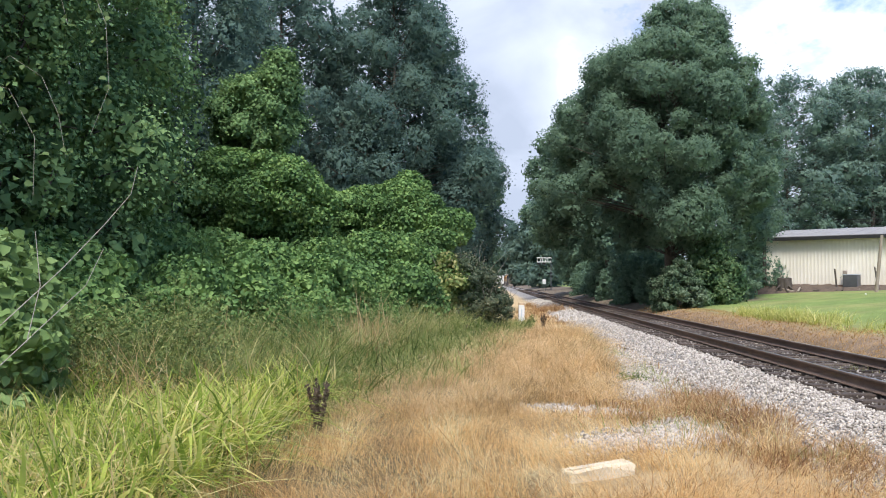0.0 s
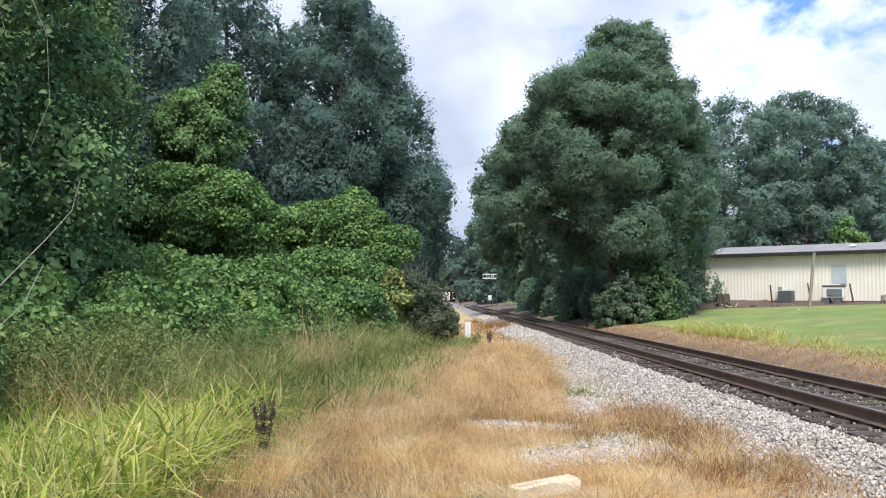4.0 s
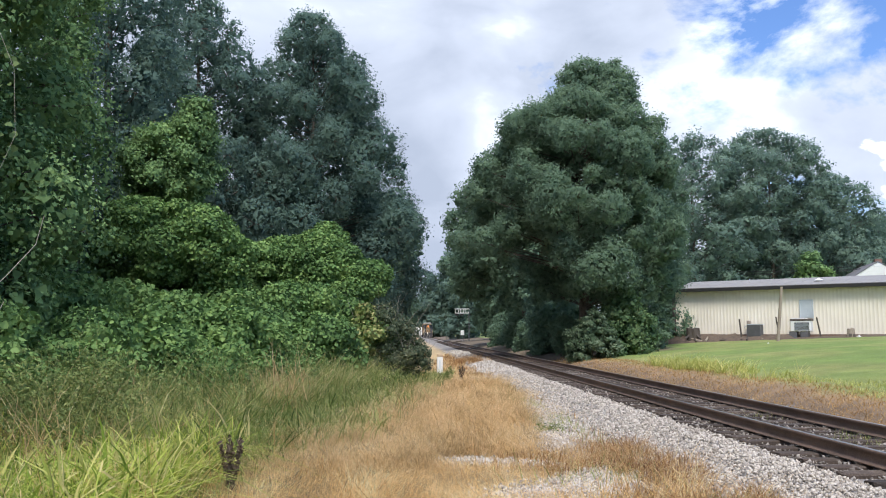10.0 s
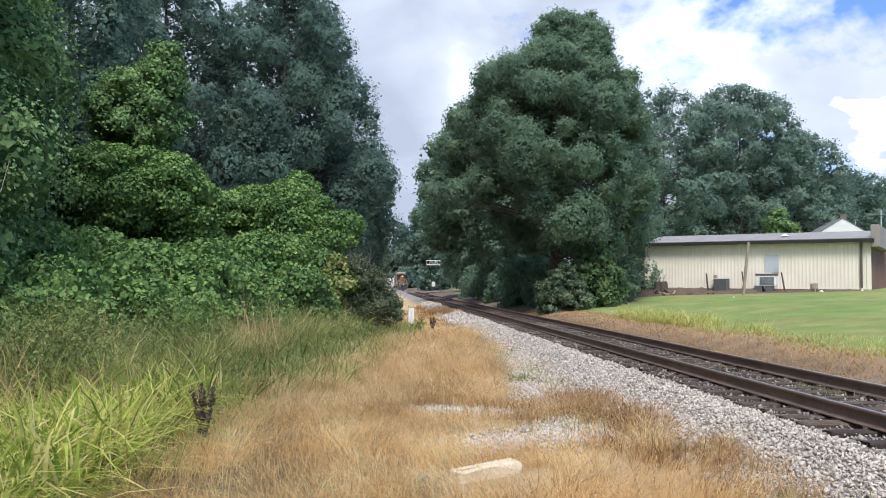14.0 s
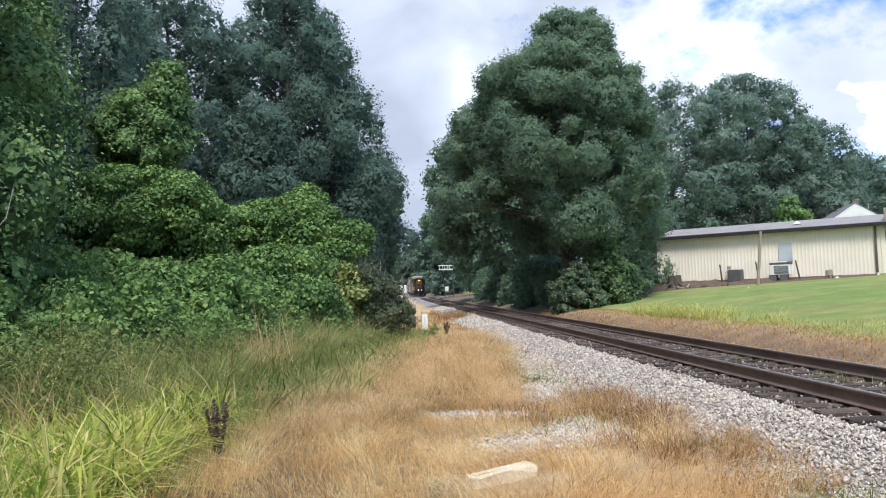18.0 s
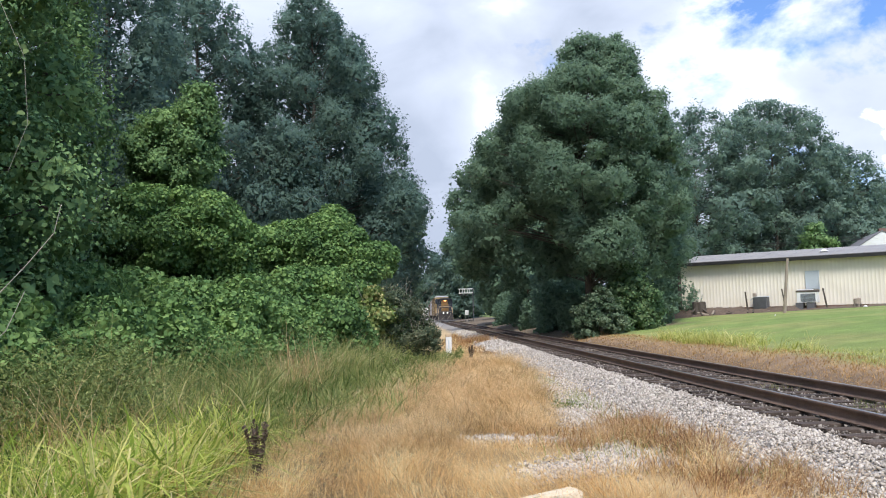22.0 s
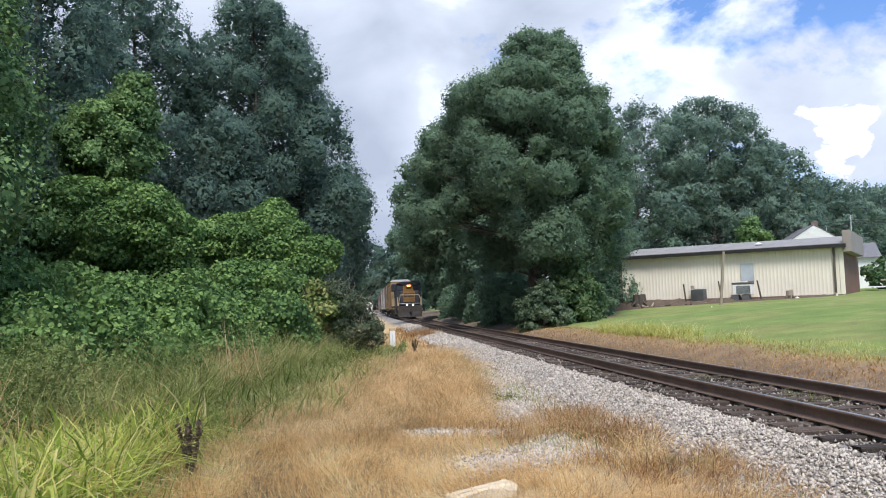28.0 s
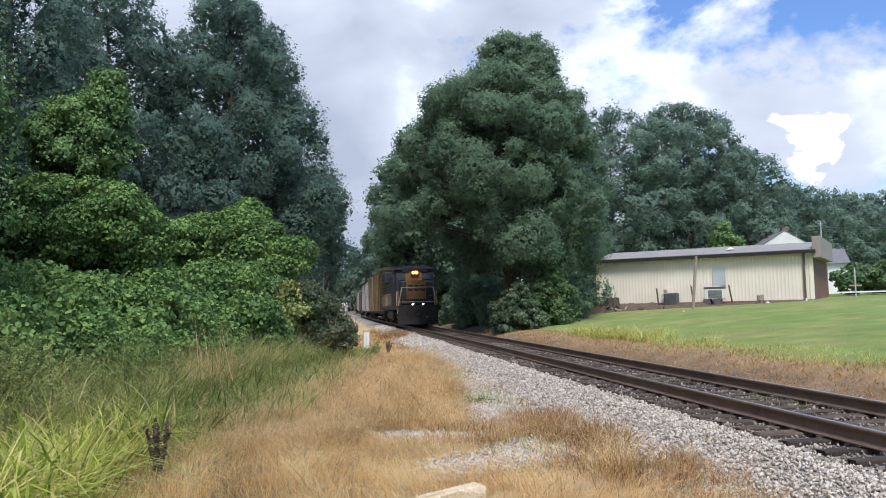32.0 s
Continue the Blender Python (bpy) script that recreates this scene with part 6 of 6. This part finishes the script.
PALE = mottled("pale_grey_paint", [(0.3, (0.4, 0.4, 0.4)), (0.7, (0.62, 0.62, 0.62))], 0.9, 15, 0.65)


def glow(name, color, strength):
    m, t, b = material(name, 0.4)
    b.inputs["Base Color"].default_value = (*color, 1)
    b.inputs["Emission Color"].default_value = (*color, 1)
    b.inputs["Emission Strength"].default_value = strength
    return m


HEADLIGHT = glow("headlight", (1.0, 0.36, 0.11), 1.8)
DITCH = glow("ditch_light", (1.0, 0.9, 0.75), 5)


def wheelset(root, y, r=0.5):
    """One axle with two flanged wheels."""
    bm = rod(bmesh.new(), (-0.9, 0, 0), (0.9, 0, 0), 0.08, sides=8)
    axle = part("axle", bm, GRIME, root)
    axle.matrix_local = pose(0, y, r)
    for s in (-1, 1):
        w = rod(rod(bmesh.new(), (s * 0.69, 0, 0), (s * 0.82, 0, 0), r, sides=24), (s * 0.665, 0, 0), (s * 0.69, 0, 0), r + 0.025, sides=24)
        part("wheel", w, GRIME, axle, "dark steel wheel with a flange")
    return axle


def truck(root, y, span, axles, r):
    frame_ = part("truck_frame", box(boxed(-1.12, -0.95, y - span / 2 - 0.5, y + span / 2 + 0.5, 0.45, 0.85, 0.03), 0.95, 1.12, y - span / 2 - 0.5, y + span / 2 + 0.5, 0.45, 0.85, 0.03), GRIME, root)
    for k in range(axles):
        yy = y - span / 2 + span * k / (axles - 1)
        AXLES.append((wheelset(root, yy, r), yy, r, root))
        for s in (-1, 1):
            part("axle_box", boxed(s * 1.12 - 0.07, s * 1.12 + 0.07, yy - 0.16, yy + 0.16, 0.3, 0.66, 0.02), GRIME, frame_)


AXLES = []


def build_locomotive():
    """Front end towards -y, rails at z = 0."""
    root = thing("locomotive", "dark blue diesel locomotive with a gold nose and lit lamps", "locomotive", on_track(100, 0, RAIL_TOP), TRACK_TURN)
    part("underframe", boxed(-1.5, 1.5, 0.75, 20.6, 1.2, 1.5, 0.02), GRIME, root)
    part("pilot", boxed(-1.45, 1.45, 0.45, 0.75, 0.45, 1.5, 0.04), GRIME, root)
    bm = bmesh.new()
    plow = [(-1.45, 0.42, 0.12), (0, 0.0, 0.12), (1.45, 0.42, 0.12), (1.45, 0.46, 0.75), (0, 0.25, 0.75), (-1.45, 0.46, 0.75)]
    front = [bm.verts.new(p) for p in plow]
    back = [bm.verts.new((x, 0.6, z)) for x, y, z in plow]
    for i in range(6):
        bm.faces.new((front[i], front[(i + 1) % 6], back[(i + 1) % 6], back[i]))
    bm.faces.new((front[0], front[1], front[4], front[5])), bm.faces.new((front[1], front[2], front[3], front[4]))
    bmesh.ops.recalc_face_normals(bm, faces=bm.faces)
    part("plough", bm, GRIME, root)
    part("coupler", rod(boxed(-0.14, 0.14, -0.1, 0.5, 0.72, 1.0, 0.03), (0.1, -0.12, 0.66), (0.1, -0.12, 1.04), 0.1, sides=8), GRIME, root)
    # nose
    bm = boxed(-1.2, 1.2, 0.95, 2.5, 1.5, 3.3, 0.1)
    for v in bm.verts:
        if v.co.z > 3 and v.co.y < 1.5:
            v.co.y += 0.22
    nose = part("nose", bm, NAVY, root, "dark blue nose with a gold panel")
    part("nose_panel", boxed(-0.8, 0.64, 0.915, 0.94, 1.95, 3.28, 0.01), GOLD, nose, "gold centre panel")
    part("nose_top", boxed(-0.8, 0.62, 1.1, 2.45, 3.302, 3.32), GOLD, nose)
    for x0, x1 in ((-0.66, -0.3), (-0.22, 0.14), (0.22, 0.56)):
        block = part("emblem_block", boxed(x0, x1, 0.9, 0.914, 2.55, 2.98), NAVY, nose)
        part("emblem_gap", boxed(x0 + 0.1, x1 - 0.06, 0.895, 0.899, 2.68, 2.83), GOLD, block)
    # cab
    bm = boxed(-1.5, 1.5, 2.5, 4.9, 1.5, 4.2, 0.08)
    cab = part("cab", bm, NAVY, root, "dark blue cab")
    bm = bmesh.new()
    n = 12
    ring = [(1.54 * math.cos(math.pi * k / n), 4.18 + 0.3 * math.sin(math.pi * k / n)) for k in range(n + 1)]
    a = [bm.verts.new((x, 2.35, z)) for x, z in ring]
    b = [bm.verts.new((x, 5.0, z)) for x, z in ring]
    bm.faces.new(a), bm.faces.new(b)
    for i in range(n):
        bm.faces.new((a[i], a[i + 1], b[i + 1], b[i]))
    bm.faces.new((a[0], a[-1], b[-1], b[0]))
    bmesh.ops.recalc_face_normals(bm, faces=bm.faces)
    part("cab_roof", bm, NAVY, root)
    part("cab_face", boxed(-0.72, 0.54, 2.455, 2.468, 3.34, 4.15, 0.004), GOLD, cab, "gold panel between the windscreens")
    for s in (-1, 1):
        part("windscreen", boxed(min(s * 0.55, s * 1.35), max(s * 0.55, s * 1.35), 2.47, 2.495, 3.42, 3.95, 0.01), GLASS, cab, "dark windscreen")
        part("side_window", boxed(s * 1.505 - 0.01, s * 1.505 + 0.01, 3.0, 4.4, 3.15, 3.85), GLASS, cab, "dark side window")
        part("number_board", boxed(min(s * 0.42, s * 0.95), max(s * 0.42, s * 0.95), 2.38, 2.46, 4.02, 4.2, 0.01), BLACK_IRON, cab)
    house_ = part("headlight_case", boxed(-0.3, 0.3, 2.3, 2.5, 3.77, 4.12, 0.03), BLACK_IRON, root)
    for x in (-0.12, 0.12):
        part("headlight", rod(bmesh.new(), (x, 2.25, 3.94), (x, 2.32, 3.94), 0.13, sides=16), HEADLIGHT, house_, "glowing headlight")
    part("ditch_light_bar", boxed(-0.6, 0.6, 0.62, 0.72, 1.42, 1.5), GRIME, root)
    for x in (-0.37, 0.37):
        case = part("ditch_light_case", rod(bmesh.new(), (x, 0.4, 1.57), (x, 0.6, 1.57), 0.11, sides=14), BLACK_IRON, root)
        part("ditch_light", rod(bmesh.new(), (x, 0.37, 1.57), (x, 0.41, 1.57), 0.07, sides=14), DITCH, case, "glowing ditch light")
    # long hood
    hood = part("long_hood", boxed(-1.1, 1.1, 4.92, 19.8, 1.5, 4.15, 0.12), NAVY, root, "dark blue engine hood")
    for k in range(9):
        for s in (-1, 1):
            part("hood_door", boxed(s * 1.115 - 0.012, s * 1.115 + 0.012, 5.4 + k * 1.1, 6.4 + k * 1.1, 1.7, 3.4), NAVY, hood)
    part("radiator", boxed(-1.52, 1.52, 15.4, 19.4, 3.55, 4.6, 0.1), NAVY, root)
    part("exhaust", boxed(-0.4, 0.4, 9, 10, 4.15, 4.4, 0.03), GRIME, root)
    for k in range(3):
        part("roof_fan", rod(bmesh.new(), (0, 16 + k * 1.2, 4.6), (0, 16 + k * 1.2, 4.72), 0.5, sides=20), GRIME, root)
    part("blower_box", boxed(-1.45, -1.1, 5.0, 7.6, 1.5, 3.2, 0.04), NAVY, root)
    part("fuel_tank", boxed(-1.35, 1.35, 7.6, 13.4, 0.35, 1.2, 0.15), GRIME, root)
    truck(root, 4.3, 3.9, 3, 0.52)
    truck(root, 16.9, 3.9, 3, 0.52)
    # handrails and steps
    for s in (-1, 1):
        for y in (0.8, 2.3):
            part("stanchion", rod(bmesh.new(), (s * 1.42, y, 1.5), (s * 1.42, y, 2.55), 0.028, sides=6), TAN, root)
        for k in range(11):
            part("stanchion", rod(bmesh.new(), (s * 1.42, 5.2 + k * 1.45, 1.5), (s * 1.42, 5.2 + k * 1.45, 2.5), 0.022, sides=6), TAN, root)
        part("handrail", rod(bmesh.new(), (s * 1.42, 5.2, 2.5), (s * 1.42, 19.7, 2.5), 0.022, sides=6), TAN, root)
        part("handrail", rod(rod(bmesh.new(), (s * 1.36, 0.6, 1.75), (s * 1.15, 0.6, 2.8), 0.03, sides=6), (s * 1.36, 0.6, 1.75), (s * 1.5, 0.65, 0.9), 0.03, sides=6), TAN, root)
        for k in range(4):
            part("step", boxed(min(s * 1.1, s * 1.5), max(s * 1.1, s * 1.5), 0.8, 1.15, 0.35 + k * 0.28, 0.39 + k * 0.28), TAN, root)
    part("handrail", rod(bmesh.new(), (-1.15, 0.6, 2.8), (1.15, 0.6, 2.8), 0.03, sides=6), TAN, root)
    part("handrail", rod(bmesh.new(), (-1.36, 0.6, 1.75), (1.36, 0.6, 1.75), 0.025, sides=6), TAN, root)
    return root


def build_boxcar(label, body, roof, at, length=15.4, tall=4.35, name="boxcar"):
    root = thing(name, label, "rail car", on_track(at, 0, RAIL_TOP), TRACK_TURN)
    part("underframe", boxed(-1.2, 1.2, 0.3, length - 0.3, 0.85, 1.1), GRIME, root)
    shell_ = part("body", boxed(-1.5, 1.5, 0.5, length - 0.5, 1.05, tall, 0.03), body, root)
    for s in (-1, 1):
        count = int(length)
        for k in range(count):
            y = 0.7 + k * (length - 1.4) / (count - 1)
            part("rib", boxed(s * 1.54 - 0.04, s * 1.54 + 0.04, y - 0.07, y + 0.07, 1.1, tall - 0.05), RUSTY if k % 3 == 0 else body, shell_)
        door = part("door", boxed(s * 1.6 - 0.03, s * 1.6 + 0.03, length / 2 - 1.5, length / 2 + 1.5, 1.15, tall - 0.15, 0.02), RUSTY, root, "rusty sliding door")
        part("door_bar", rod(bmesh.new(), (s * 1.65, length / 2, 1.2), (s * 1.65, length / 2, tall - 0.25), 0.03, sides=6), GALVANIZED, door)
        for k in range(7):
            part("ladder_rung", rod(bmesh.new(), (s * 1.3 - 0.2, 0.42, 1.3 + k * 0.4), (s * 1.3 + 0.2, 0.42, 1.3 + k * 0.4), 0.02, sides=5), RUSTY, root)
    bm = bmesh.new()
    a = [bm.verts.new(p) for p in ((-1.58, 0.45, tall), (1.58, 0.45, tall), (1.1, 0.45, tall + 0.3), (-1.1, 0.45, tall + 0.3))]
    b = [bm.verts.new((v.co.x, length - 0.45, v.co.z)) for v in a]
    bm.faces.new(a), bm.faces.new(b)
    for i in range(4):
        bm.faces.new((a[i], a[(i + 1) % 4], b[(i + 1) % 4], b[i]))
    bmesh.ops.recalc_face_normals(bm, faces=bm.faces)
    part("roof", bm, roof, root, "pale sheet roof")
    part("coupler", boxed(-0.12, 0.12, -0.3, 0.5, 0.75, 1.0, 0.02), GRIME, root)
    truck(root, 2.4, 1.8, 2, 0.46)
    truck(root, length - 2.4, 1.8, 2, 0.46)
    return root


TRAIN = [(build_locomotive(), 0.0),
         (build_boxcar("tall dirty yellow car carrier with a pale roof", YELLOW, PALE, 122, 27.0, 5.1, "car_carrier"), 21.4),
         (build_boxcar("tall pale grey car carrier with a pale roof", PALE, PALE, 150, 27.0, 5.0, "car_carrier"), 48.9),
         (build_boxcar("rusty brown boxcar with a grey roof", RUSTY, PALE, 178), 76.4),
         (build_boxcar("pale grey boxcar with a grey roof", PALE, PALE, 194), 92.2)]
# seconds and the nose's distance along the track
RUN = [(0, 375), (6.5, 313), (13, 247), (17, 207.5), (20, 180), (22.5, 153.5), (25, 127), (28, 97.8), (32, 58.4)]


def motions():
    for root, back in TRAIN:
        walk(root, [(t, pose(*on_track(y / COS + back, 0, RAIL_TOP), 0, 0, TRACK_TURN)) for t, y in RUN])
    steps = [k / 15 for k in range(481)]
    at = np.interp(steps, [t for t, _ in RUN], [y for _, y in RUN])
    for axle, y, r, root in AXLES:
        if root is not TRAIN[0][0]:
            continue
        walk(axle, [(t, pose(0, y, r, math.degrees((at[0] - a) / r), 0, 0)) for t, a in zip(steps, at)])


motions()
